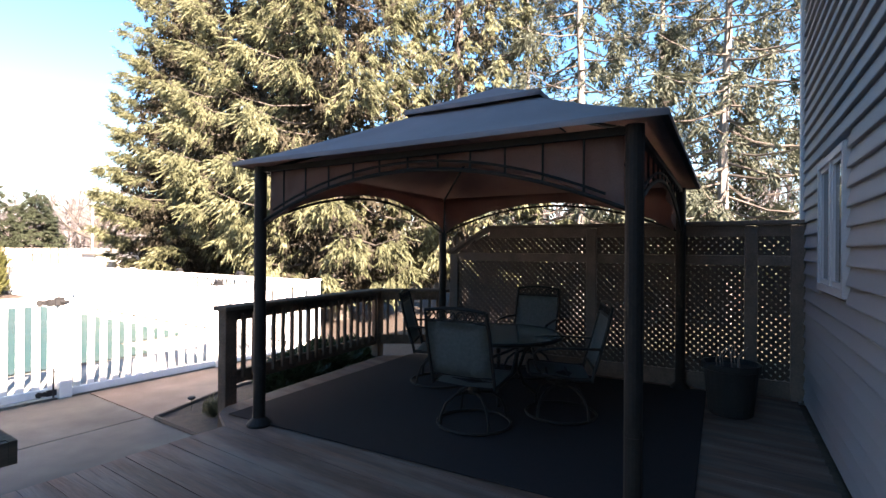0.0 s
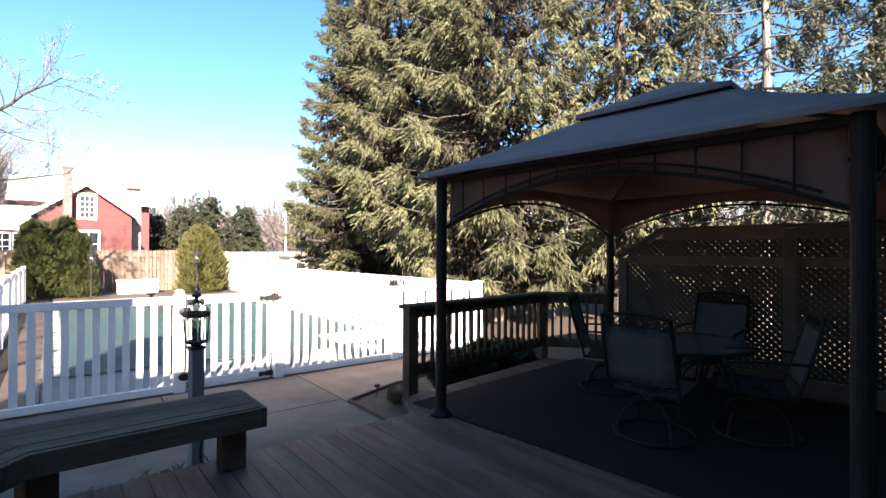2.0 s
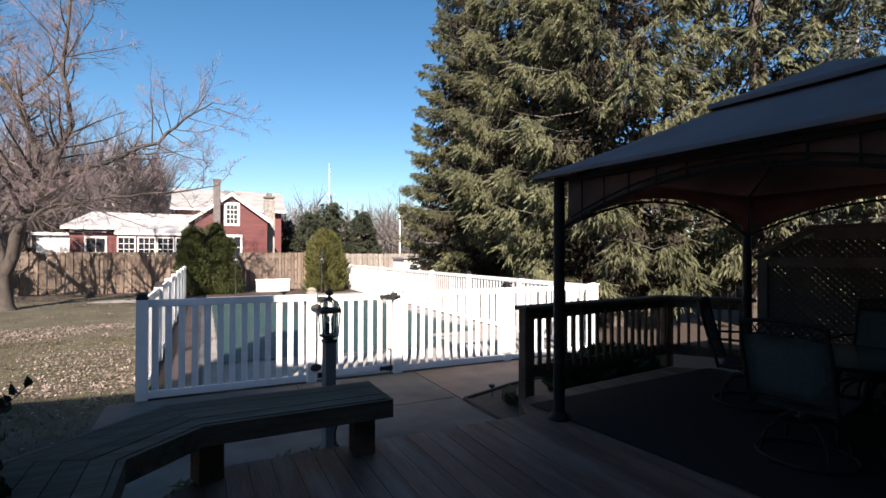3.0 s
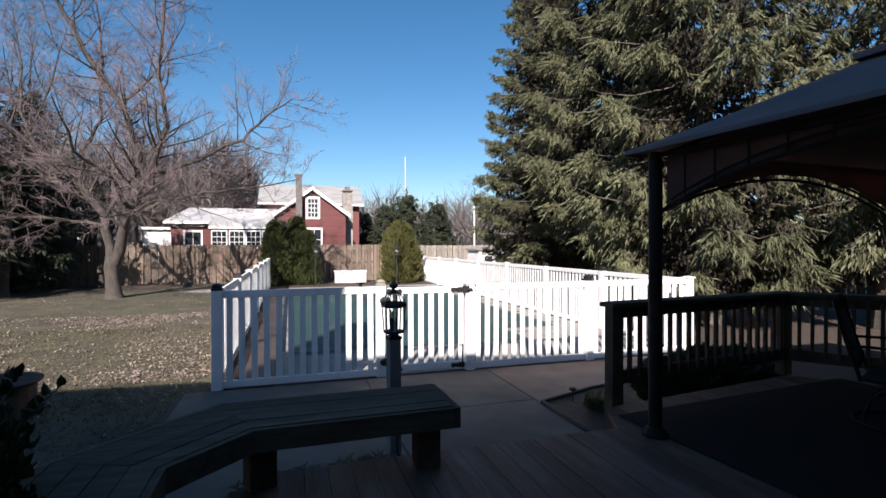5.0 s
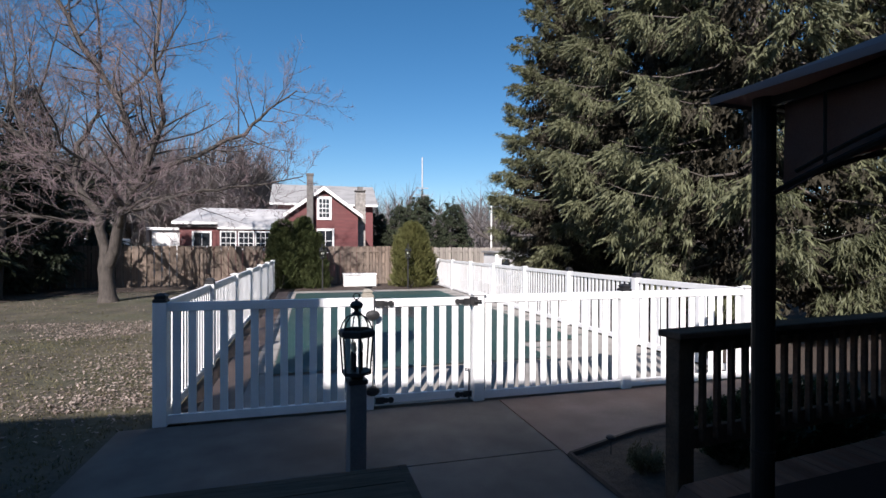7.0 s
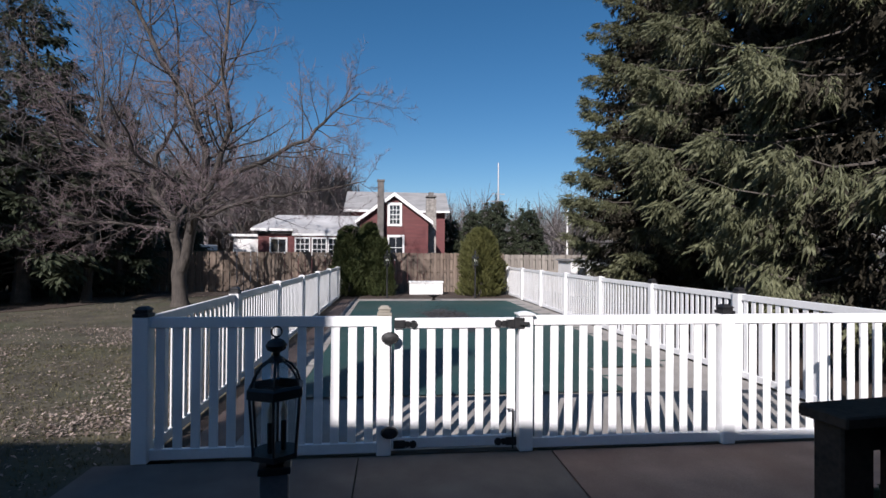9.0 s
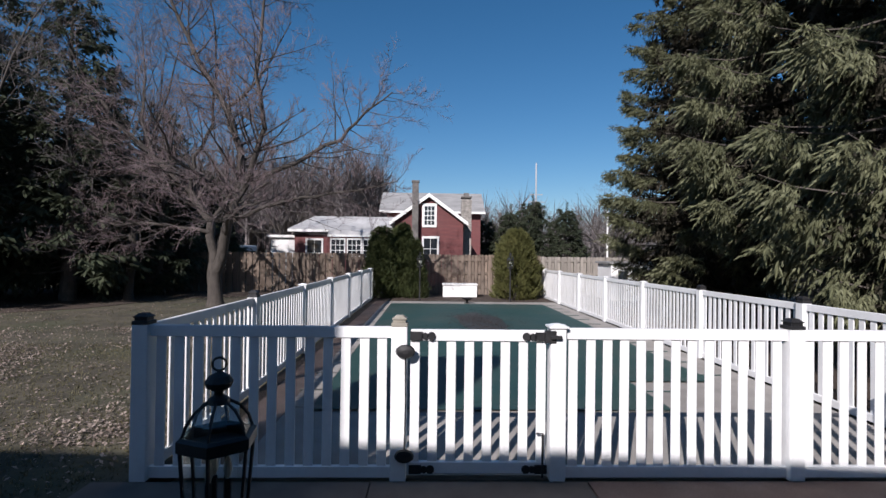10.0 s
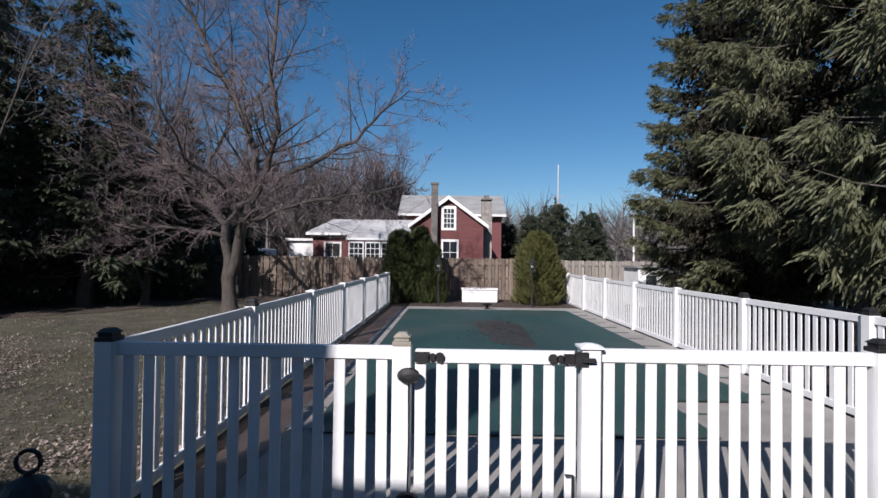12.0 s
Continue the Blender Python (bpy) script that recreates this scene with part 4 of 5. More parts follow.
def strand_template(fingers=15, seed=2, out=0.26, down=0.68, steep=1.5, size=1.0, flat=0.05, slim=1.0):
    """A drooping twig, about 1 long, set with short blunt needle-covered side twigs."""
    rng = np.random.RandomState(seed)
    v, f = [], []
    for i in range(fingers):
        t = (i + rng.rand()) / fingers
        top = np.array((out * t, 0, -down * t))
        b = rng.uniform(-1.7, 1.7)
        d = np.array((math.cos(b) * 0.7 + 0.1, math.sin(b) * 0.9, rng.uniform(-steep, flat)))
        d /= np.linalg.norm(d)
        ln, w = size * rng.uniform(0.16, 0.36), size * slim * rng.uniform(0.034, 0.054)
        side = np.cross(d, (rng.uniform(-1, 1), rng.uniform(-1, 1), 1.0))
        side *= w / np.linalg.norm(side)
        mid, tip = top + d * ln * 0.6 + (0, 0, 0.015), top + d * ln - (0, 0, 0.05)
        k = len(v)
        v += [top, mid - side, mid + side, tip]
        f += [(k, k + 1, k + 2), (k + 1, k + 3, k + 2)]
    return np.array(v), np.array(f)


STRAND = strand_template(17, 2, 0.26, 0.62, 2.6, 1.15, -0.5, 0.50)
TWIG = strand_template(16, 5, 0.44, 0.52, 1.7, 1.0, -0.1, 0.66)
CORE = strand_template(9, 8, 0.40, 0.5, 1.8, 0.95, -0.1)
COARSE = strand_template(6, 7, 0.50, 0.42, 1.1, 1.7)
FAN_V, FAN_F = spray_template(5, 0.30, False)


def frames(pos, az, tilt, scale, roll=None):
    """3x4 matrices: turned about z by az, leaned outwards by tilt, scaled."""
    ca, sa, ct, st = np.cos(az), np.sin(az), np.cos(tilt), np.sin(tilt)
    m = np.zeros((len(pos), 3, 4))
    ex, ez = np.stack([ca * ct, sa * ct, st], 1), np.stack([-ca * st, -sa * st, ct], 1)
    ey = np.stack([-sa, ca, 0 * ca], 1)
    if roll is not None:
        cr, sr = np.cos(roll)[:, None], np.sin(roll)[:, None]
        ex, ey = ex * cr + ey * sr, ey * cr - ex * sr
    for k, e in enumerate((ex, ey, ez)):
        m[:, :, k] = e * scale[:, None]
    m[:, :, 3] = pos
    return m


def spruce_meshes(seed, height, radius, low, limbs, sprays, needle, droop=0.30, bald=0.0, length=0.62, stub=0.15, hang=0.25, spray=STRAND, girth=1.0, core=0):
    """Trunk, limbs and hanging needle sprays of one spruce."""
    rng = np.random.RandomState(seed)
    bm = bmesh.new()
    zs = np.linspace(0, height, 12)
    tube(bm, [(0.05 * math.sin(z * 0.6), 0.05 * math.cos(z * 0.7) - 0.05, z) for z in zs], [max(0.012, girth * (0.24 if z > 0.3 else 0.30) * (1 - z / height) ** 0.85) for z in zs], 10)
    trunk = mesh_of("trunk", bm, M_SPRUCEBARK if bald > 0.3 else M_SPRUCELIMB)
    bm = bmesh.new()
    mats, inner = [], []
    for i in range(limbs):
        h = low + (height - low - 0.3) * (i + rng.rand()) / limbs
        f = (h - low) / (height - low)
        R = radius * (1 - f) ** 0.55 * (0.62 + 0.38 * min(1, f / 0.12)) * (0.80 + 0.24 * rng.rand() ** 0.6) + 0.15
        az = i * 2.399 + rng.uniform(-0.4, 0.4)
        d = droop * rng.uniform(0.6, 1.3) * (1.15 - f)
        c, s = math.cos(az), math.sin(az)
        curve = lambda t: (c * R * t, s * R * t, h + R * (-d * 1.5 * t + d * 1.2 * t * t + 0.06 * t))
        ts = [0, 0.3, 0.6, 0.85, 1.0]
        tube(bm, [curve(t) for t in ts], [max(0.006, 0.035 * (1 - f * 0.7) * (1 - t) + 0.006) for t in ts], 5, cap=False)
        if rng.rand() < bald * (1 - f) * 1.6:
            n = int(sprays * 0.15)
        else:
            n = int(sprays * (0.35 + 0.65 * R / radius))
        nb = max(4, n // 8)
        bt = stub + (0.98 - stub) * rng.rand(nb) ** 0.72
        bl = rng.choice((-1, 1), nb) * rng.uniform(0.35, 1.0, nb) * (0.10 + 0.34 * np.sin(np.pi * np.clip(bt, 0, 0.93))) * R * 0.55
        pick, u = rng.randint(0, nb, n), rng.rand(n) ** 0.6
        lat = bl[pick] * u
        t = np.clip(bt[pick] + 0.5 * np.abs(lat) / R + rng.uniform(-0.03, 0.03, n), 0.05, 1.05)
        base = np.stack([c * R * t - s * lat, s * R * t + c * lat, h + R * (-d * 1.5 * t + d * 1.2 * t * t + 0.06 * t) - 0.30 * np.abs(lat) + rng.uniform(-0.05, 0.07, n) - hang * rng.rand(n) ** 1.5 * np.sin(np.pi * np.clip(t, 0.1, 0.9))], 1)
        tilt = np.clip(rng.normal(0.16, 0.24, n) + 0.40 * np.clip((t - 0.85) / 0.15, 0, 1), -0.3, 1.2)
        sc = length * rng.uniform(0.45, 1.25, n) * (1 - 0.45 * f)
        mats.append(frames(base, az + np.sign(lat) * rng.uniform(0, 1.2, n) + rng.uniform(-0.5, 0.5, n), tilt, sc))
        # inner sprays filling the crown's gaps with twigs coloured dark as shade
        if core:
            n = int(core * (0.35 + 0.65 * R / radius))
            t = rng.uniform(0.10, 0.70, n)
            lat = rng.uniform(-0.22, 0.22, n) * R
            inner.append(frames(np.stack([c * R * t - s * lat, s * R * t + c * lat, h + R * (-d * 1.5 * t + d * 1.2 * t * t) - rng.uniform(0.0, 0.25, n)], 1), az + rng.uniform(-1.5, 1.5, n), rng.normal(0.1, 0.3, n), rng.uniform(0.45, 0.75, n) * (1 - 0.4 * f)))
    top = np.array([[0, 0, height - 0.1 * k] for k in range(6)])
    mats.append(frames(top, rng.rand(6) * 6.28, np.full(6, 2.2), np.full(6, 0.35)))
    lm = mesh_of("limbs", bm, M_SPRUCELIMB)
    out = [trunk, lm, arrays_mesh("crown", *spread(*spray, np.concatenate(mats)), needle)]
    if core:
        out.append(arrays_mesh("inner_shade_twigwork", *spread(*CORE, np.concatenate(inner)), M_SHADETWIG))
    return out


def spruce(meshes, m, label):
    t = thing("spruce_tree", m, label, "tree", "spruces")
    for name, me in zip(("trunk", "branchwork", "crown", "inner_shade_twigwork"), meshes):
        piece(name, me, Matrix(), t)
    return t


# ---- spruces beyond the pool fence ----
TG = GZ - 0.05
SA = spruce_meshes(3, 14.0, 2.80, 1.1, 165, 135, M_SPRUCE, 0.42, length=0.44, stub=0.42, hang=0.16, spray=TWIG, core=60)
SB = spruce_meshes(8, 15.5, 3.15, 1.5, 140, 135, M_SPRUCEPALE, 0.52, length=0.50, stub=0.42, hang=0.34, core=60)
SG = spruce_meshes(9, 15.5, 3.05, 2.8, 130, 135, M_SPRUCEPALE, 0.48, length=0.50, stub=0.42, hang=0.32, core=60)
SF = spruce_meshes(41, 15.0, 3.1, 1.5, 120, 70, M_SPRUCE, 0.45, length=0.55, stub=0.3, hang=0.4, core=30, spray=strand_template(12, 7, 0.34, 0.56, 2.2, 1.15, -0.3, 0.7))
SC = spruce_meshes(15, 15.0, 3.1, 1.6, 120, 84, M_SPRUCEGREY, 0.36, bald=0.32, length=0.55, stub=0.3, hang=0.6, spray=strand_template(9, 4, 0.30, 0.62, 2.2, 1.1, -0.2), girth=0.62)
full = "tall dense green spruce with drooping branches"
spruce(SA, pose(9.7, 17.6, TG), full)
spruce(SG, pose(9.9, 13.4, TG, 0, 0, 70), full)
spruce(SB, pose(9.5, 9.5, TG, 0, 0, 200), full)
spruce(SF, pose(12.6, 21.5, TG, 0, 0, 120), full)
spruce(SF, pose(12.5, 15.5, TG, 0, 0, 250), full)
spruce(SF, pose(12.3, 7.6, TG, 0, 0, 320), full)
thin = "tall thin spruce with a bare pale trunk"
spruce(SC, pose(13.6, 4.6, TG, 0, 0, 30), thin)
spruce(SC, pose(14.6, 1.15, TG, 0, 0, 150), thin)
spruce(SC, pose(17.5, 3.2, TG, 0, 0, 260), thin)
spruce(SC, pose(16.5, 7.5, TG, 0, 0, 90), thin)
spruce(SC, pose(18.0, -0.8, TG, 0, 0, 10), thin)

# dark conifers beyond the lawn
SD = spruce_meshes(21, 11.5, 2.7, 0.9, 120, 32, M_SPRUCEDARK, 0.25, bald=0.1, length=0.8, spray=COARSE)
dark = "dark shaded conifer with thin lower branches"
for x, y, a, k in ((-11.2, 21.2, 0, 1.0), (-13.9, 18.6, 80, 1.12), (-9.6, 24.3, 200, 0.72), (-16.5, 15.2, 150, 1.0), (-15.5, 22.5, 300, 1.15), (-18.6, 19.0, 30, 1.1), (-12.6, 24.6, 120, 0.85), (-15.2, 15.6, 20, 1.15), (-19.5, 14.0, 250, 1.2)):
    t = spruce(SD, pose(x, y, TG, 0, 0, a), dark)
    t.scale = (k, k, k)

SE = spruce_meshes(33, 6.0, 2.0, 0.2, 90, 60, M_SPRUCEDARK, 0.15, spray=COARSE)
for x, y, a, k in ((8.0, 41, 0, 0.92), (9.9, 42, 80, 1.08), (12.2, 40.5, 200, 0.95), (6.3, 43, 140, 0.82), (-11.0, 32.0, 50, 1.15), (-13.6, 31.0, 170, 1.2), (-16.8, 33.0, 290, 1.35)):
    t = spruce(SE, pose(x, y, TG, 0, 0, a), "dark green conifer behind the fence")
    t.scale = (k, k, k)


# ---- bare maple ----
def grow(bm, tw, bud, p, d, length, rad, level, rng):
    n = (5, 7, 6, 4, 2)[level]
    pts, rads = [p.copy()], [rad]
    for i in range(n):
        wob = Vector((rng.uniform(-1, 1), rng.uniform(-1, 1), rng.uniform(-0.6, 1))) * (0.08, 0.13, 0.17, 0.2, 0.22)[level]
        d = (d + wob + Vector((0, 0, (0, 0.045, 0.03, 0.02, 0.03)[level]))).normalized()
        p = p + d * (length / n)
        pts.append(p.copy())
        rads.append(rad * (1 - (0.35 if level == 0 else 0.78) * (i + 1) / n))
    tube(bm if level < 3 else tw if level < 4 else bud, pts, rads, (10, 8, 6, 4, 3)[level], cap=False)
    if level == 4:
        return
    kids = (0, 6, 7, 11, 0)[level]
    if level == 0:
        return pts[-1], rads[-1]
    for k in range(kids):
        t = 0.22 + 0.78 * (k + rng.random()) / kids
        i = min(n - 1, int(t * n))
        q = pts[i].lerp(pts[i + 1], t * n - i)
        axis = (pts[i + 1] - pts[i]).normalized()
        side = axis.cross(Vector((rng.uniform(-1, 1), rng.uniform(-1, 1), rng.uniform(-1, 1)))).normalized()
        dd = (axis * rng.uniform(0.5, 0.9) + side * rng.uniform(0.6, 0.95)).normalized()
        grow(bm, tw, bud, q, dd, length * (0.50, 0.50, 0.46, 0.46)[level] * rng.uniform(0.7, 1.2) * (1.15 - 0.4 * t), max(0.0055, rads[i] * 0.52), level + 1, rng)


def bare_tree(name, m, seed, label, trunk_h=2.0, rad=0.27, limbs=7, reach=6.0, spread_out=0.75):
    rng = random.Random(seed)
    t = thing(name, m, label, "tree")
    bm, tw, bud = bmesh.new(), bmesh.new(), bmesh.new()
    tube(bm, [(0, 0, 0), (0.0, 0, 0.15), (0.02, 0.02, 0.6), (0.08, 0.0, 1.3), (0.14, 0, trunk_h)], [rad * 1.45, rad * 1.15, rad, rad * 0.93, rad * 0.95], 12, cap=False)
    for k in range(limbs):
        a = k * 2 * math.pi / limbs * 2 + rng.uniform(-0.4, 0.4) + 0.4
        up = 2.2 if k == 0 else (0.28, 0.9, 0.42, 1.3)[k % 4] * rng.uniform(0.8, 1.2) / spread_out
        d = Vector((math.cos(a), math.sin(a), up)).normalized()
        grow(bm, tw, bud, Vector((0.12 + 0.06 * math.cos(a), 0.06 * math.sin(a), trunk_h - 0.12 + (k > 3) * rng.uniform(0, 0.4))), d, reach * rng.uniform(0.8, 1.1) * (1.25 if k == 0 else 1), rad * rng.uniform(0.30, 0.46), 1, rng)
    part("trunk", bm, M_BARK, t, smooth=True)
    tagged(part("fine_branchwork", tw, M_TWIG, t), kind="stuff")
    tagged(part("twigwork", bud, M_TWIG, t), kind="stuff")
    return t


def maple(m):
    """A double-stemmed maple: long limbs given by their bends, smaller branches grown along them."""
    rng = random.Random(5)
    t = thing("maple_tree", m, "bare spreading maple with grey bark and reddish twigs", "tree")
    bm, tw, bud = bmesh.new(), bmesh.new(), bmesh.new()
    tube(bm, [(0, 0, 0), (-0.01, 0, 0.2), (-0.05, 0, 0.7), (-0.08, 0, 1.1), (-0.05, 0, 1.45)], [0.33, 0.25, 0.215, 0.225, 0.20], 14, cap=False)
    limbs = (
        (0.20, ((-0.10, 0.0, 1.2), (-0.37, 0.1, 2.9), (-1.2, 0.1, 3.9), (-2.3, -0.3, 5.0), (-3.8, -0.6, 6.3), (-5.5, -0.5, 8.4), (-6.7, -0.3, 10.2))),
        (0.10, ((-1.2, 0.1, 3.9), (-1.3, 0.4, 5.2), (-1.0, 0.9, 6.4), (-1.15, 1.2, 8.6), (-1.3, 1.3, 10.2), (-1.7, 1.3, 12.0))),
        (0.23, ((0.02, 0.0, 1.2), (0.5, -0.1, 2.6), (0.8, 0.0, 3.7), (0.83, 0.1, 5.2), (0.05, 0.3, 6.9), (-1.0, 0.2, 8.5), (-2.1, 0.0, 10.6), (-3.0, -0.1, 12.8))),
        (0.14, ((0.82, 0.0, 3.7), (1.65, -0.3, 4.7), (2.1, -0.5, 5.8), (2.0, -0.7, 7.4), (2.2, -0.6, 10.0), (2.0, -0.5, 11.6))),
        (0.12, ((1.1, -0.1, 4.1), (2.65, 0.4, 4.85), (4.1, 0.9, 5.65), (4.9, 1.0, 6.5), (5.8, 1.2, 7.2))),
        (0.09, ((0.65, 0.0, 2.95), (1.8, 0.6, 3.5), (3.1, 1.1, 3.8), (4.6, 1.3, 4.0), (5.9, 1.6, 4.3))),
        (0.09, ((-0.3, 0.0, 2.5), (-1.4, -0.8, 2.75), (-2.7, -1.3, 2.7), (-4.0, -1.6, 2.9))),
        (0.10, ((0.6, -0.1, 3.1), (0.9, -1.3, 3.9), (0.6, -2.6, 4.6), (0.9, -3.8, 5.8))),
        (0.10, ((-0.3, 0.1, 2.9), (-0.6, 1.4, 4.0), (-0.3, 2.8, 5.2), (-0.8, 4.0, 6.6))),
        (0.08, ((0.1, 0.28, 6.8), (0.7, 0.9, 7.7), (1.2, 1.2, 8.8), (1.7, 1.6, 10.2))),
        (0.09, ((0.4, -0.1, 2.4), (1.2, -1.0, 2.9), (2.4, -1.7, 3.2), (3.6, -2.3, 3.3))),
        (0.08, ((-2.3, -0.3, 5.0), (-2.8, -0.4, 6.4), (-2.9, -0.2, 7.9), (-3.4, 0.1, 9.6))),
    )
    for r0, way in limbs:
        way = [Vector(p) for p in way]
        pts = []
        for a, b in zip(way, way[1:]):
            for k in range(3):
                pts.append(a.lerp(b, k / 3) + Vector((rng.uniform(-1, 1), rng.uniform(-1, 1), rng.uniform(-1, 1))) * 0.05 * bool(pts))
        pts.append(way[-1])
        n = len(pts) - 1
        rads = [max(0.012, r0 * 0.80 * (1 - 0.80 * i / n)) for i in range(n + 1)]
        tube(bm, pts, rads, 8, cap=False)
        total = sum((b - a).length for a, b in zip(pts, pts[1:]))
        kids = int(total * 3.7)
        for k in range(kids):
            f = 0.22 + 0.78 * (k + rng.random()) / kids
            i = min(n - 1, int(f * n))
            q = pts[i].lerp(pts[i + 1], f * n - i)
            axis = (pts[i + 1] - pts[i]).normalized()
            side = axis.cross(Vector((rng.uniform(-1, 1), rng.uniform(-1, 1), rng.uniform(-1, 1)))).normalized()
            d = (axis * rng.uniform(0.3, 0.9) + side * rng.uniform(0.6, 1.0)).normalized()
            grow(bm, tw, bud, q, d, rng.uniform(1.2, 2.5) * (1.1 - 0.3 * f), max(0.010, rads[i] * 0.4), 2, rng)
    part("trunk", bm, M_BARK, t, smooth=True)
    tagged(part("fine_branchwork", tw, M_TWIG, t), kind="stuff")
    tagged(part("twigwork", bud, M_BUDS, t, "reddish budding twig tips"), kind="stuff")
    return t


maple(pose(-5.45, 20.0, TG, 0, 0, -17))
bare_tree("maple_tree", pose(20.5, 54.0, TG), 9, "bare tree with upright limbs far behind the fence", 2.5, 0.34, 6, 6.0, 0.8)
bare_tree("maple_tree", pose(-8.6, 39.0, TG), 12, "bare tree beside the red house", 2.2, 0.22, 4, 5.5, 0.8)
bare_tree("maple_tree", pose(-19.0, 27.0, TG), 14, "bare tree among dark conifers", 2.5, 0.22, 5, 6.5, 0.6)

bare_tree("maple_tree", pose(-12.2, 17.4, TG), 17, "slender bare tree in front of dark conifers", 3.2, 0.13, 5, 6.0, 0.5)
bare_tree("maple_tree", pose(-9.3, 21.6, TG, 0, 0, 40), 19, "slender bare tree beside the dark conifers", 3.0, 0.15, 6, 6.5, 0.5)
bare_tree("maple_tree", pose(-7.4, 25.0, TG, 0, 0, 130), 23, "slender bare tree by the board fence", 2.6, 0.13, 5, 5.5, 0.55)


# ---- hedges and shrubs ----
def clump_mesh(seed, n, shape, size, mat, upright=0.35, tv=None, tf=None):
    """Leaf sprays over a rounded body; shape(f) gives the radius at height fraction f."""
    rng = np.random.RandomState(seed)
    h = size
    f = rng.rand(n) ** 0.85
    az = rng.rand(n) * 2 * np.pi
    r = np.array([shape(k) for k in f]) * (0.72 + 0.30 * rng.rand(n)) * (1 + 0.13 * np.sin(az * 3 + f * 7) + 0.11 * np.sin(az * 7 + f * 23))
    pos = np.stack([r * np.cos(az), r * np.sin(az), f * h], 1)
    mats = frames(pos, az + rng.uniform(-0.6, 0.6, n), -rng.uniform(0.1, 0.9, n) - upright * 0.3, rng.uniform(0.14, 0.30, n), rng.uniform(-1.2, 1.2, n))
    return arrays_mesh("leaves", *spread(FAN_V if tv is None else tv, FAN_F if tf is None else tf, mats), mat)


def shrub(name, m, me, label, core=None, stems=M_TWIG, category="shrub", group=""):
    t = thing(name, m, label, category, group)
    piece("leaves", me, Matrix(), t)
    if core:
        bm = bmesh.new()
        for k in range(5):
            a = k * 1.26
            tube(bm, [(0.05 * math.cos(a), 0.05 * math.sin(a), 0), (core * 0.2 * math.cos(a), core * 0.2 * math.sin(a), core * 0.6), (core * 0.3 * math.cos(a), core * 0.3 * math.sin(a), core * 1.3)], [0.04, 0.025, 0.008], 6)
        part("stems", bm, stems, t)
    return t


A1 = clump_mesh(4, 3300, lambda f: 0.66 * (1 - f) ** 0.42, 2.75, M_ARBOR)
shrub("arborvitae", pose(-0.25, 23.6, TG), A1, "dark green pointed arborvitae beside the pool", 1.2, category="hedge")
shrub("arborvitae", pose(0.62, 24.0, TG, 0, 0, 40), A1, "dark green pointed arborvitae beside the pool", 1.2, category="hedge").scale = (0.92, 0.92, 1.06)
shrub("arborvitae", pose(1.12, 23.7, TG, 0, 0, 110), A1, "smaller dark green arborvitae beside the pool", 1.2, category="hedge").scale = (0.75, 0.75, 0.84)
shrub("arborvitae", pose(0.15, 24.3, TG, 0, 0, 170), A1, "dark green pointed arborvitae beside the pool", 1.2, category="hedge").scale = (0.85, 0.85, 0.98)
A3 = clump_mesh(6, 4200, lambda f: 0.84 * (1 - f ** 2.8) ** 0.55, 2.75, M_ARBORY)
shrub("arborvitae", pose(5.35, 23.6, TG), A3, "rounded golden-green arborvitae beside the pool", 1.2, category="hedge")
H1 = clump_mesh(7, 900, lambda f: 0.55 * math.sqrt(max(0.02, 1 - (2 * f - 0.8) ** 2)), 0.75, M_HOLLY)
for x, y, k in ((4.35, 4.95, 0.62), (4.95, 5.05, 0.7), (5.55, 5.15, 0.62)):
    shrub("garden_shrub", pose(x, y, GZ), H1, "low dark evergreen shrub behind the deck railing", 0.3, group="shrubs in the bed").scale = (k, k, k * 0.9)
pp = thing("evergreen_shrub", pose(-0.90, 2.70, TG), "dark glossy broad-leaved evergreen shrub beside the bench", "shrub")
LEAF_V = np.array([(0, 0, 0), (0.16, -0.2, 0.25), (0.05, 0, 0.3), (0.16, 0.2, 0.25), (0.1, -0.16, 0.6), (0, 0, 0.62), (0.1, 0.16, 0.6), (-0.05, 0, 1.0)])
LEAF_F = np.array([(0, 1, 2), (0, 2, 3), (1, 4, 2), (4, 5, 2), (2, 5, 6), (2, 6, 3), (4, 7, 5), (5, 7, 6)])
LEAF_V = LEAF_V * (0.30, 0.36, 0.20)
H3 = clump_mesh(23, 1100, lambda f: 0.23 * math.sqrt(max(0.05, 1 - (2 * f - 1) ** 2)), 0.46, M_HOLLY, 0.3, LEAF_V, LEAF_F)
piece("leaves", H3, pose(0, 0, 0.60), pp)
pp.scale = (1.25, 1.25, 1.12)
for k in range(7):
    a = k * 0.9
    way = [Vector((0.03 * math.cos(a), 0.03 * math.sin(a), 0.0)), Vector((0.10 * math.cos(a), 0.10 * math.sin(a), 0.70)), Vector((0.20 * math.cos(a + 0.3), 0.20 * math.sin(a + 0.3), 1.02)), Vector((0.30 * math.cos(a + 0.4), 0.30 * math.sin(a + 0.4), 1.12 + 0.03 * (k % 3)))]
    part("stem", tube(bmesh.new(), way, [0.008, 0.006, 0.004, 0.002], 5), M_TWIG, pp)
    rs = np.random.RandomState(60 + k)
    f = rs.uniform(1.2, 3.0, 26)
    pos = np.array([way[min(2, int(q))].lerp(way[min(2, int(q)) + 1], q - min(2, int(q))) for q in f])
    piece("sprig", arrays_mesh("sprig", *spread(LEAF_V, LEAF_F, frames(pos, rs.rand(26) * 6.28, rs.uniform(-1.2, 0.2, 26), rs.uniform(0.16, 0.28, 26), rs.uniform(-1, 1, 26))), M_HOLLY), Matrix(), pp)
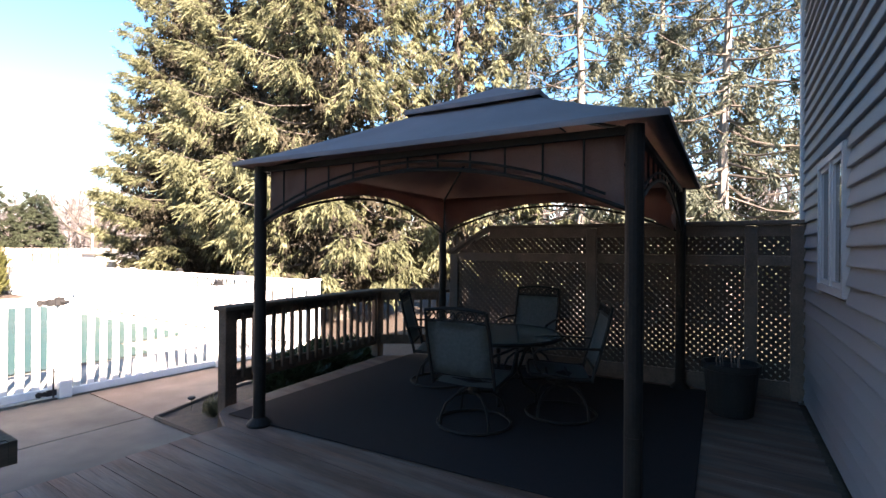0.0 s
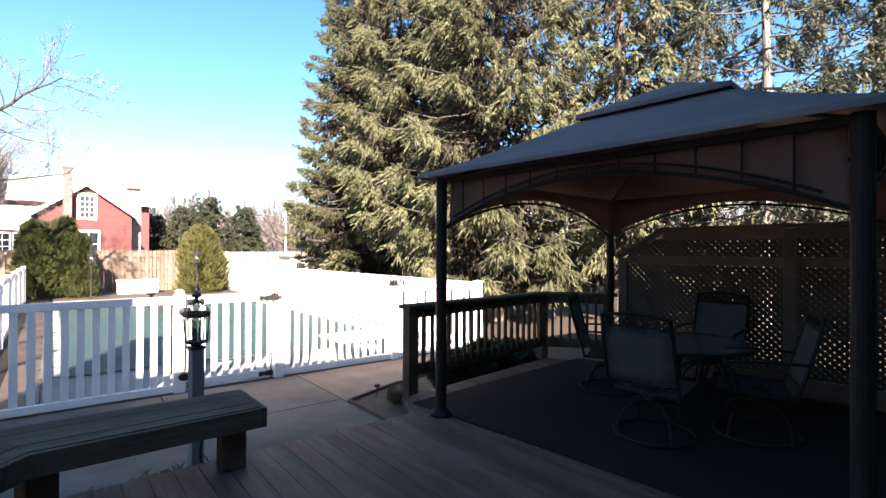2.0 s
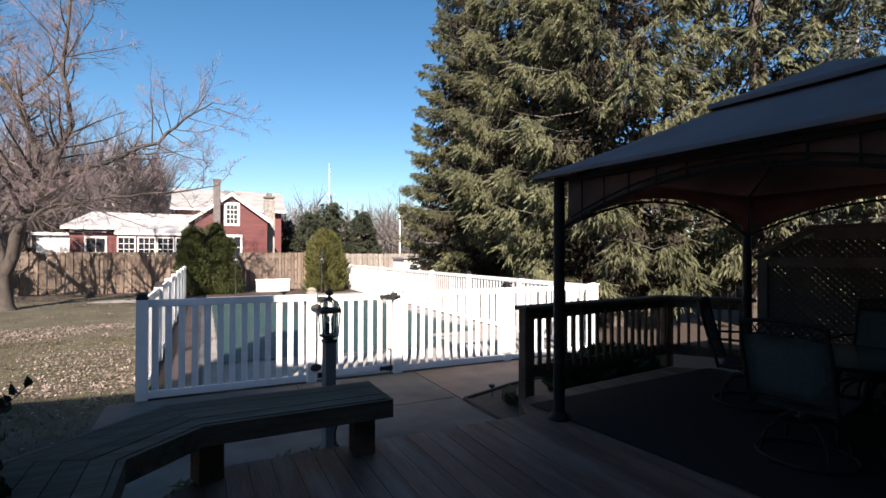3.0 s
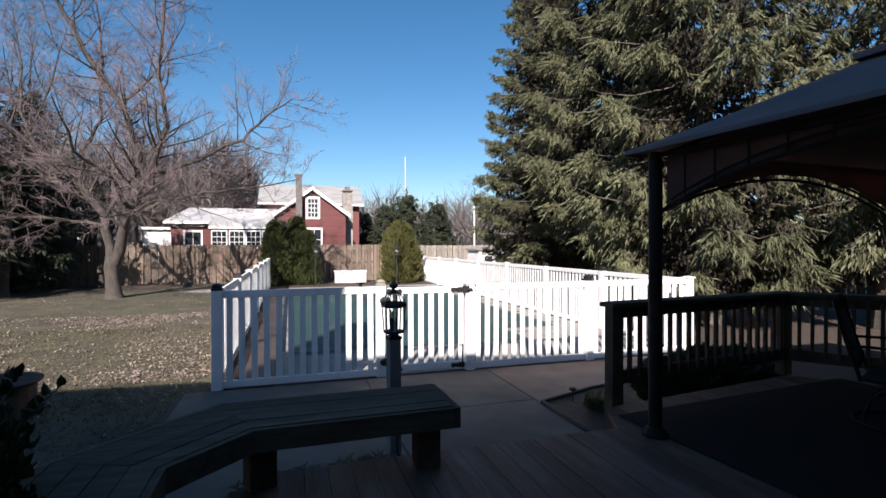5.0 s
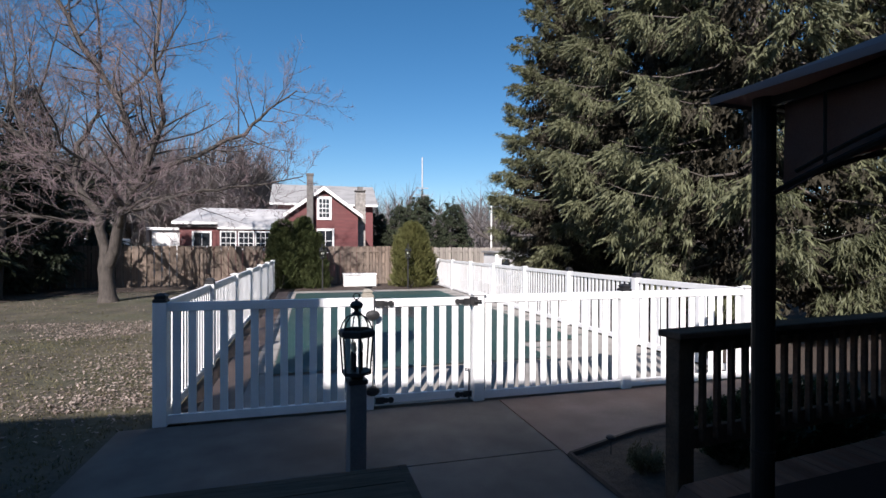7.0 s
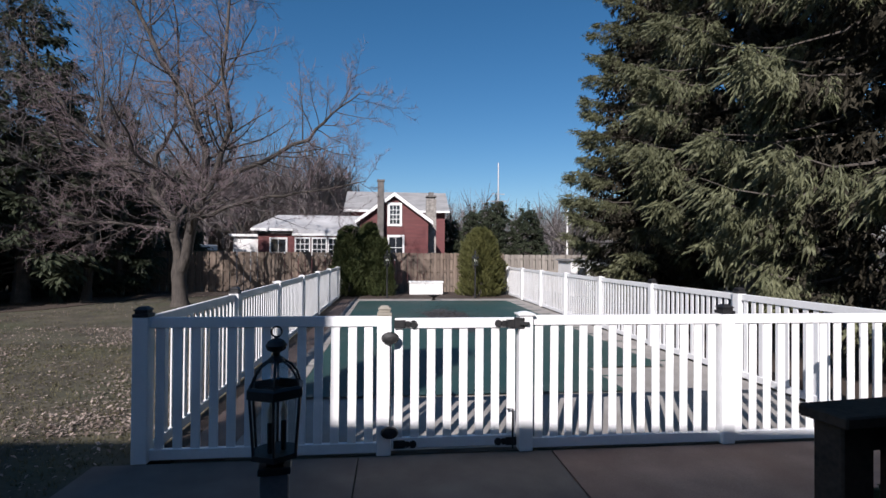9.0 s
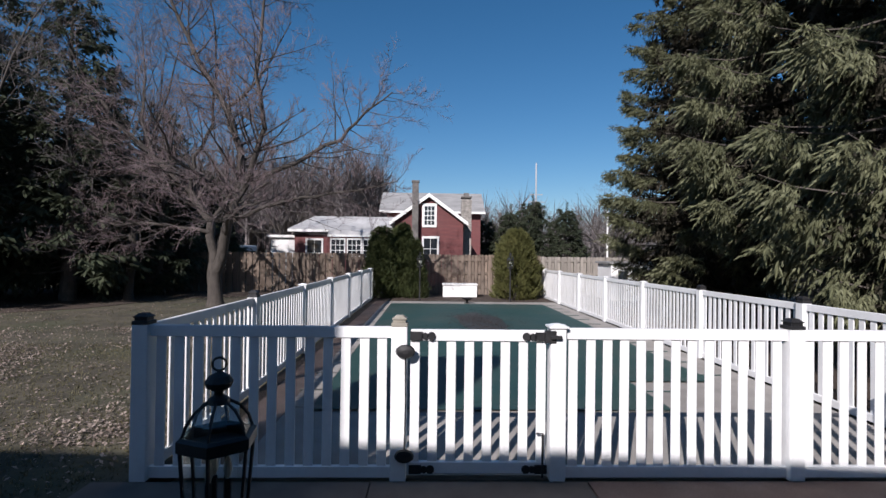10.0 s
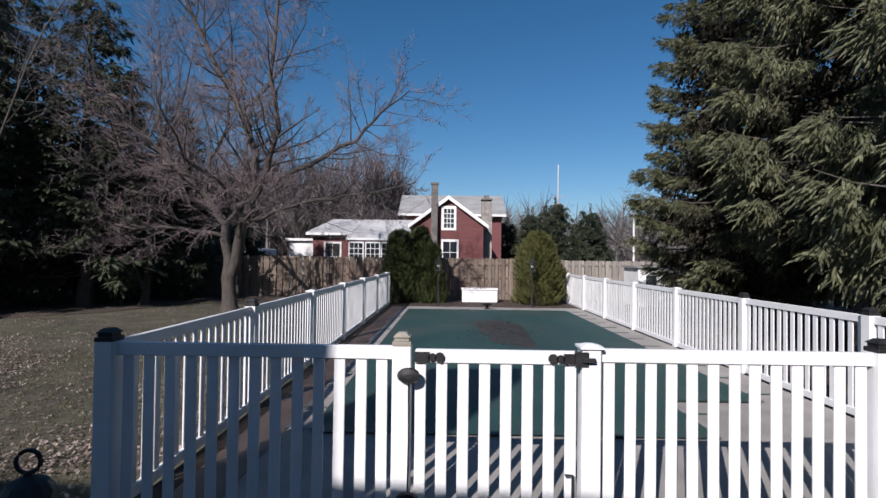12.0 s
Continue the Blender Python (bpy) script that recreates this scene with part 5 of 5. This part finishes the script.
TUFT = clump_mesh(19, 120, lambda f: 0.10, 0.16, M_BLADE, 2.0)
for k in range(11):
    t = thing("grass_tuft", pose(0.2 + k * 0.095 + random.uniform(-0.03, 0.03), 3.86 + random.uniform(-0.08, 0.14), GZ), "dry grass tuft below the bench", "grass", "tufts below the bench")
    piece("tuft", TUFT, pose(0, 0, 0, 0, 0, k * 50), t)
    t.scale = (1, 1, 0.6)
for x, y in ((3.45, 5.0),):
    t = thing("grass_tuft", pose(x, y, GZ), "dry grass tuft in the planting bed", "grass", "tufts in the bed")
    t.scale = (0.4, 0.4, 0.6)
    piece("tuft", TUFT, pose(0, 0, 0, 0, 0, x * 300), t)


stake = thing("garden_light", pose(3.36, 5.33, GZ + 0.012), "small dark solar stake light in the planting bed", "garden light")
part("stem", tube(bmesh.new(), [(0, 0, -0.05), (0.003, 0, 0.06), (0, 0.002, 0.125)], 0.005, 6), M_BLACK, stake)
bm = bmesh.new()
lathe(bm, [(0.012, 0.118), (0.030, 0.126), (0.042, 0.140), (0.040, 0.152), (0.024, 0.162), (0.004, 0.166)], 14)
part("head", bm, M_BLACK, stake)


# ---- wooden fences behind ----
def board_fence(a, b, top, mat, label, step=0.152, skip=0):
    a, b = Vector(a), Vector(b)
    d = b - a
    n = d.length
    f = thing("wooden_fence", Matrix.Translation((a.x, a.y, TG)) @ Matrix.Rotation(math.atan2(d.y, d.x), 4, "Z"), label, "fence")
    for z in (0.35, 1.0, 1.6):
        part("rail", boxes((0, -0.02, z - 0.045, n, 0.02, z + 0.045)), mat, f)
    for k in range(int(n / 2.4) + 1):
        part("post", boxes((k * 2.4 - 0.045, -0.045, 0, k * 2.4 + 0.045, 0.045, top - 0.02), bev=0.005), mat, f)
    bm = bmesh.new()
    prism(bm, [(-0.07, 0), (0.07, 0), (0.07, top - 0.03), (0.045, top), (-0.045, top), (-0.07, top - 0.03)], -0.009, 0.009)
    bmesh.ops.transform(bm, matrix=Matrix.Rotation(radians(90), 4, "X"), verts=bm.verts)
    me = mesh_of("board", bm, mat)
    for i in range(int(n / step)):
        piece("board", me, pose(0.08 + i * step, -0.035 if i % 2 else 0.035, random.uniform(-0.012, 0.012), 0, random.uniform(-0.4, 0.4), 0), f)
    return f


board_fence((-17.0, 26.2), (6.9, 25.8), 1.85, M_FENCEWOOD, "brown cedar board-on-board fence behind the pool")
board_fence((6.9, 26.4), (13.5, 26.2), 1.80, M_FENCEOLD, "greyed board fence beside the spruces")
board_fence((18.5, -6.0), (18.5, 25.0), 1.35, M_FENCEWOOD, "low brown board fence behind the spruces")


# ---- red house ----
rh = thing("red_house", pose(0, 33.0, TG), "red wooden house with white trim and grey roofs", "house")
part("wall", boxes((-0.35, 0, 0, 3.75, 6.0, 3.75)), M_RED, rh)
bm = bmesh.new()
vs = [bm.verts.new(p) for p in ((-0.35, 0, 3.7501), (3.75, 0, 3.7501), (1.70, 0, 5.25), (-0.35, 6, 3.7501), (3.75, 6, 3.7501), (1.70, 6, 5.25))]
for q in ((0, 1, 2), (5, 4, 3), (0, 2, 5, 3), (1, 4, 5, 2), (0, 3, 4, 1)):
    bm.faces.new([vs[i] for i in q])
part("gable", bm, M_RED, rh)
lapm = mesh_of("clapboard", boxes((-0.37, -0.02, 0, 3.77, 0.0, 0.16)), M_RED)
for i in range(24):
    z = i * 0.165
    if z < 3.65:
        piece("clapboard", lapm, pose(0, -0.002, z, 3, 0, 0), rh)
for i in range(8):
    z = 3.72 + i * 0.165
    w = (5.22 - z) / 1.5 * 2.05
    if w > 0.1:
        piece("clapboard", mesh_of("clapboard", boxes((1.70 - w, -0.02, 0, 1.70 + w, 0.0, 0.16)), M_RED), pose(0, -0.002, z, 3, 0, 0), rh)
for s in (-1, 1):
    bm = bmesh.new()
    L = math.hypot(2.35, 1.72)
    box(bm, 0, -0.30, -0.16, L, 6.3, -0.02, 0, Matrix.Translation((1.70, 0, 5.48)) @ Matrix.Rotation(math.atan2(1.72, 2.35) if s > 0 else math.pi - math.atan2(1.72, 2.35), 4, "Y"))
    bmesh.ops.recalc_face_normals(bm, faces=bm.faces)
    if s < 0:
        bmesh.ops.translate(bm, vec=(0, 0, -0.17), verts=bm.verts)
    part("roof", bm, M_ROOFPALE, rh)
    bm = bmesh.new()
    prism(bm, [(1.70, 5.52), (1.70 + s * 2.36, 3.80), (1.70 + s * 2.36, 3.58), (1.70, 5.30)], 0.26, 0.32)
    bmesh.ops.transform(bm, matrix=Matrix.Rotation(radians(90), 4, "X"), verts=bm.verts)
    bmesh.ops.recalc_face_normals(bm, faces=bm.faces)
    part("bargeboard", bm, M_WHITE, rh, "white bargeboard")


def sash_window(parent, x0, x1, z0, z1, y, cols, rows, trim=0.09):
    w = part("window", boxes((x0 - trim, y - 0.06, z0 - trim, x1 + trim, y, z0), (x0 - trim, y - 0.06, z1, x1 + trim, y, z1 + trim * 1.2),
                             (x0 - trim, y - 0.06, z0, x0, y, z1), (x1, y - 0.06, z0, x1 + trim, y, z1)), M_WHITE, parent, "white framed window")
    part("pane", boxes((x0, y - 0.025, z0, x1, y - 0.015, z1)), M_PANE, w)
    for i in range(1, cols):
        x = x0 + (x1 - x0) * i / cols
        part("muntin", boxes((x - 0.015, y - 0.045, z0, x + 0.015, y - 0.025, z1)), M_WHITE, w)
    for j in range(1, rows):
        z = z0 + (z1 - z0) * j / rows
        part("muntin", boxes((x0, y - 0.048, z - 0.018, x1, y - 0.026, z + 0.018)), M_WHITE, w)
    return w


sash_window(rh, 1.42, 2.02, 3.62, 4.75, -0.03, 3, 4, 0.14)
sash_window(rh, 1.40, 2.20, 1.55, 2.80, -0.03, 2, 2, 0.12)
part("wing_wall", boxes((-6.45, 0.4, 0, -0.36, 5.0, 2.95)), M_RED, rh)
bm = bmesh.new()
vs = [bm.verts.new(p) for p in ((-6.75, 0.0, 3.30), (-4.3, 0.0, 3.30), (-4.3, -0.25, 2.98), (-0.36, -0.25, 2.98), (-0.36, 3.2, 4.30), (-5.9, 3.2, 4.30), (-6.75, 5.4, 3.3), (-0.36, 5.4, 3.3))]
for q in ((0, 1, 2, 3, 4, 5), (0, 5, 6), (5, 4, 7, 6)):
    bm.faces.new([vs[i] for i in q])
ex = bmesh.ops.extrude_face_region(bm, geom=bm.faces[:])
bmesh.ops.translate(bm, vec=(0, 0, -0.10), verts=[v for v in ex["geom"] if isinstance(v, bmesh.types.BMVert)])
bmesh.ops.recalc_face_normals(bm, faces=bm.faces)
part("wing_roof", bm, M_ROOFPALE, rh, "pale sunlit wing roof")
part("fascia", boxes((-4.32, -0.28, 2.83, -0.38, -0.252, 2.97)), M_WHITE, rh)
part("fascia", boxes((-6.78, -0.03, 3.12, -4.33, -0.002, 3.26)), M_WHITE, rh)
part("porch_wall", boxes((-4.25, -0.1, 0, -0.40, 0.38, 2.82)), M_RED, rh)
sash_window(rh, -5.68, -4.82, 1.86, 2.62, 0.38, 2, 1, 0.10)
for x0 in (-4.12, -3.14, -2.20, -1.26):
    w = sash_window(rh, x0, x0 + 0.76, 1.70, 2.66, -0.12, 3, 3, 0.07)
    part("curtain", boxes((x0 + 0.02, -0.132, 2.12, x0 + 0.74, -0.128, 2.42)), M_CURTAIN, w)
part("lean_to", boxes((-8.0, 0.8, 0, -6.46, 3.5, 2.78)), M_WHITE, rh, "small white lean-to")
part("lean_to_roof", boxes((-8.2, 0.6, 2.78, -6.46, 3.7, 2.93)), M_WHITE, rh)
ch = part("chimney", boxes((0.68, -0.45, 0, 1.06, -0.03, 6.15), bev=0.01), M_BRICKGREY, rh, "tall narrow brick chimney")
part("chimney_cap", boxes((0.64, -0.49, 6.15, 1.10, 0.01, 6.25)), M_BRICKGREY, ch)
c2 = part("chimney", boxes((3.72, 1.0, 0, 4.35, 1.7, 5.30)), M_STONE, rh, "rubble stone chimney")
part("chimney_cap", boxes((3.80, 1.08, 5.30, 4.27, 1.62, 5.42), (3.70, 0.98, 5.42, 4.37, 1.72, 5.52), (3.88, 1.15, 5.52, 4.19, 1.55, 5.74), bev=0.01), M_BRICKGREY, c2)
stones = random.Random(8)
for row in range(14):
    z = 3.3 + row * 0.143
    x = 3.70 + stones.uniform(0, 0.03)
    while x < 4.30:
        w = stones.uniform(0.12, 0.24)
        part("stone", boxes((x, 1.0 - stones.uniform(0.02, 0.05), z + 0.006, min(x + w, 4.38) - 0.012, 1.02, z + stones.uniform(0.115, 0.137)), bev=0.012), M_STONE, c2)
        x += w
part("back_wall", boxes((-1.4, 6.1, 0, 5.45, 11.0, 4.95)), M_RED, rh)
bm = bmesh.new()
vs = [bm.verts.new(p) for p in ((-1.9, 5.6, 4.95), (5.75, 5.6, 4.95), (5.75, 8.5, 6.6), (-1.9, 8.5, 6.6), (-1.9, 11.4, 4.95), (5.75, 11.4, 4.95))]
for q in ((0, 1, 2, 3), (3, 2, 5, 4)):
    bm.faces.new([vs[i] for i in q])
ex = bmesh.ops.extrude_face_region(bm, geom=bm.faces[:])
bmesh.ops.translate(bm, vec=(0, 0, -0.12), verts=[v for v in ex["geom"] if isinstance(v, bmesh.types.BMVert)])
bmesh.ops.recalc_face_normals(bm, faces=bm.faces)
part("back_roof", bm, M_SHINGLE, rh, "grey shingled cross roof")
part("eave_trim", boxes((-1.9, 5.56, 4.80, 5.75, 5.598, 4.94)), M_WHITE, rh)


# ---- smaller things ----
bx = thing("storage_box", pose(3.05, 24.2, GZ), "white weathered storage box at the far end of the pool", "storage box")
part("body", boxes((-0.72, -0.3, 0, 0.72, 0.3, 0.50), bev=0.02), M_WHITE, bx)
part("lid", boxes((-0.75, -0.33, 0.50, 0.75, 0.33, 0.57), bev=0.015), M_WHITE, bx)
sk = thing("pool_jet_fitting", pose(3.15, 21.3, GZ), "small dark bird bath shaped fitting on the pool's edge", "fitting")
bm = bmesh.new()
lathe(bm, [(0.12, 0), (0.10, 0.03), (0.05, 0.06), (0.05, 0.12), (0.18, 0.17), (0.2, 0.2), (0.17, 0.2), (0.02, 0.17)], 14)
part("body", bm, M_POT, sk)
fp = thing("fire_pit", pose(-2.62, 6.75, GZ), "round rusty steel fire pit on the lawn", "fire pit")
bm = bmesh.new()
lathe(bm, [(0.36, 0), (0.36, 0.30), (0.40, 0.33), (0.42, 0.345), (0.42, 0.36), (0.36, 0.36), (0.30, 0.30), (0.02, 0.27)], 22)
part("bowl", bm, M_RUST, fp)
pole = thing("flag_pole", pose(10.6, 27.5, TG), "slim white pole behind the board fence", "pole")
bm = bmesh.new()
lathe(bm, [(0.05, 0), (0.05, 1.0), (0.035, 4.0), (0.045, 4.02), (0.045, 4.08), (0.01, 4.1)], 10)
part("pole", bm, M_WHITE, pole)
tower = thing("utility_pole", pose(16.4, 71.0, TG), "tall pale utility pole with crossarms in the distance", "utility pole")
bm = bmesh.new()
lathe(bm, [(0.16, 0), (0.10, 14.6), (0.02, 14.7)], 8)
part("pole", bm, M_GALV, tower)
for z, w in ((10.2, 0.9), (9.2, 1.1), (8.2, 1.1)):
    part("crossarm", boxes((-w, -0.06, z, w, 0.06, z + 0.12)), M_GALV, tower)
shed = thing("garden_shed", pose(10.4, 24.0, TG), "small white shed below the spruces", "shed")
part("wall", boxes((-1.2, -0.8, 0, 1.2, 0.8, 1.55)), M_WHITE, shed)
part("roof", boxes((-1.3, -0.9, 1.55, 1.3, 0.9, 1.63)), M_SHINGLE, shed)
part("window", boxes((-0.9, -0.82, 0.75, -0.5, -0.801, 1.25)), M_PANE, shed)
low = thing("outbuilding", pose(-13.0, 38.0, TG), "low white-roofed building behind the fence", "building")
part("wall", boxes((-2.2, 0, 0, 1.4, 3, 1.9)), M_FENCEOLD, low)
part("roof", boxes((-2.4, -0.2, 1.9, 1.6, 3.2, 2.35), bev=0.05), M_WHITE, low)


# ---- lawn, leaf litter and distant woods ----
def scatter(n, x0, x1, y0, y1, keep):
    p = np.stack([np.random.uniform(x0, x1, n), np.random.uniform(y0, y1, n)], 1)
    return p[np.array([keep(x, y) for x, y in p])]


on_lawn = lambda x, y: x < -0.62 and not (-0.95 < x < -0.5 and y < 7.1) and y > 3.2 + (x > -2.2) * 0.4
bt_v = np.array([(-0.006, 0, 0), (0.006, 0, 0), (0.012, 0.012, 1.0), (-0.02, 0.005, 0), (-0.008, 0.008, 0), (-0.03, 0.02, 0.75), (0.01, -0.01, 0), (0.022, -0.004, 0), (0.035, -0.02, 0.85)])
bt_v[:, :2] *= 22
bt_f = np.array([(0, 1, 2), (3, 4, 5), (6, 7, 8)])
P = np.concatenate([scatter(30000, -9, -0.6, 3.2, 13, on_lawn), scatter(14000, -16, -0.6, 12, 25, on_lawn)])
n = len(P)
pos = np.concatenate([P, np.full((n, 1), GZ - 0.04)], 1)
m = frames(pos, np.random.rand(n) * 6.28, np.random.normal(0, 0.5, n), np.random.uniform(0.02, 0.05, n))
tagged(new("lawn_grass", arrays_mesh("lawn_grass", *spread(bt_v, bt_f, m), M_BLADE)), "short straw-coloured winter grass", "grass", kind="stuff")
lf_v = np.array([(-0.5, 0, 0.02), (0, -0.32, 0.12), (0.55, 0, 0.0), (0, 0.32, 0.14), ])
lf_f = np.array([(0, 1, 2), (0, 2, 3)])
dens = lambda x, y: on_lawn(x, y) and np.random.rand() < (0.09 + 1.5 * max(0, noise.noise((x * 0.45, y * 0.45, 2)) + 0.08)) * (0.15 if y < 7.8 else 1)
P = np.concatenate([scatter(70000, -9, -0.7, 4, 15, dens), scatter(12000, -16, -0.7, 12, 25, dens)])
n = len(P)
pos = np.concatenate([P, np.random.uniform(GZ - 0.02, GZ + 0.0, (n, 1))], 1)
m = frames(pos, np.random.rand(n) * 6.28, np.random.normal(0, 0.45, n), np.random.uniform(0.016, 0.058, n))
tagged(new("leaf_litter", arrays_mesh("leaf_litter", *spread(lf_v, lf_f, m), M_LITTER)), "scattered dead leaves on the lawn", "leaves", kind="stuff")

pud = thing("puddle", pose(3.15, 16.2, GZ), "dark puddle of meltwater on the pool cover", "puddle")
bm = bmesh.new()
ring = []
for k in range(40):
    a = 2 * math.pi * k / 40
    r = 1 + 0.35 * noise.noise((math.cos(a) * 1.7, math.sin(a) * 1.7, 3.0)) + 0.15 * noise.noise((math.cos(a) * 5, math.sin(a) * 5, 8.0))
    ring.append((0.62 * r * math.cos(a) - 0.10 * r * math.sin(a), 2.1 * r * math.sin(a)))
prism(bm, ring, -0.02, 0.0095)
part("water", bm, M_PUDDLE, pud)
P = np.random.normal(0, 1, (900, 2)) * (0.48, 1.35) + (3.1, 16.4)
n = len(P)
pos = np.concatenate([P, np.random.uniform(GZ + 0.008, GZ + 0.02, (n, 1))], 1)
m = frames(pos, np.random.rand(n) * 6.28, np.random.normal(0, 0.2, n), np.random.uniform(0.03, 0.06, n))
tagged(new("wet_leaves", arrays_mesh("wet_leaves", *spread(lf_v, lf_f, m), M_MULCH)), "wet brown leaves lying on the pool cover", "leaves", kind="stuff")
bm = bmesh.new()
prism(bm, [(-3.6, 21.6), (-2.2, 21.2), (-1.2, 21.5), (-0.9, 22.3), (-1.8, 22.7), (-3.3, 22.5)], GZ - 0.1, GZ - 0.02)
tagged(part("ground_patch", bm, M_POOLDECK), "pale sandy patch beside the maple", "ground", kind="structure")

rng = np.random.RandomState(77)
tv, tf = [], []
for k in range(90):
    a, h0, ln = rng.rand() * 6.28, rng.uniform(0.15, 0.75), rng.uniform(0.15, 0.42)
    w = 0.0045 if k else 0.016
    b0 = np.array((0, 0, h0 if k else 0.0))
    tip = b0 + (np.array((math.cos(a) * ln * 0.75, math.sin(a) * ln * 0.75, ln * rng.uniform(0.35, 1.0))) if k else np.array((0, 0, 1.0)))
    s = np.array((-math.sin(a), math.cos(a), 0)) * w
    i = len(tv)
    tv += [b0 - s, b0 + s, tip]
    tf.append((i, i + 1, i + 2))
tv, tf = np.array(tv), np.array(tf)
pos = []
for k in range(1100):
    x = rng.uniform(-85, 75)
    y = rng.uniform(58, 120)
    pos.append((x, y, GZ + max(0, math.hypot(x, y - 12) - 45) * 0.012))
for k in range(900):
    x, y = rng.uniform(-75, -4), rng.uniform(52, 85)
    pos.append((x, y, GZ + 2.2))
pos += [(rng.uniform(-60, -24), rng.uniform(22, 60), GZ) for k in range(260)]
pos += [(rng.uniform(24, 60), rng.uniform(-15, 50), GZ) for k in range(200)]
pos = np.array(pos)
n = len(pos)
m = frames(pos, rng.rand(n) * 6.28, rng.normal(0, 0.05, n), rng.uniform(6, 10.5, n) * np.where((pos[:, 0] < -4) & (pos[:, 1] < 90), 1.25, 1.0))
tagged(new("far_woods", arrays_mesh("far_woods", *spread(tv, tf, m), M_FARWOOD)), "hazy bare winter woods in the distance", "woods", kind="stuff")

# ---- deck boards and siding, piece by piece ----

LAPH = 0.117                                            # height of one siding course


def lap(u0, u1):
    """A siding board cut to length."""
    bm = bmesh.new()
    prof = ((-0.03, 0.0), (0.016, 0.0), (0.019, 0.004), (0.018, 0.014), (-0.010, LAPH + 0.008), (-0.03, LAPH + 0.008))
    n = len(prof)
    vs = [bm.verts.new((x, *p)) for x in (u0, u1) for p in prof]
    for k in range(n):
        bm.faces.new((vs[k], vs[(k + 1) % n], vs[n + (k + 1) % n], vs[n + k]))
    bm.faces.new(vs[n - 1::-1])
    bm.faces.new(vs[n:])
    bmesh.ops.recalc_face_normals(bm, faces=bm.faces)
    return mesh_of("siding_board", bm, M_SIDING)


LAPS = {}
for i in range(39):
    z = 0.02 + i * LAPH
    runs = ((-3.0, WU0), (WU1, 6.2)) if WZ0 - LAPH < z < WZ1 - 0.02 else ((-3.0, 6.2),)
    for u0, u1 in runs:
        # courses are made up of lengths butted with a hairline joint
        joint = u0 + (0.9 + 2.3 * ((i * 0.618) % 1.0)) if u1 - u0 > 4 else None
        for a, b in (((u0, joint), (joint + 0.002, u1)) if joint else ((u0, u1),)):
            key = (round(a, 3), round(b, 3))
            if key not in LAPS:
                LAPS[key] = lap(a, b)
            piece("siding_board", LAPS[key], pose(0, 0, z), house)

x = -2.0
while x < 6.1:
    xm = x + 0.07
    y0, y1 = -0.60 + 0.0787 * xm + 0.02, deck_top(xm)
    bm = bmesh.new()
    prism(bm, [(x, y0), (x + 0.1385, y0), (x + 0.1385, deck_top(x + 0.1385)), (x, deck_top(x))], -0.04, random.uniform(-0.003, 0.0))
    part("board", bm, M_DECK, deck)
    x += 0.142
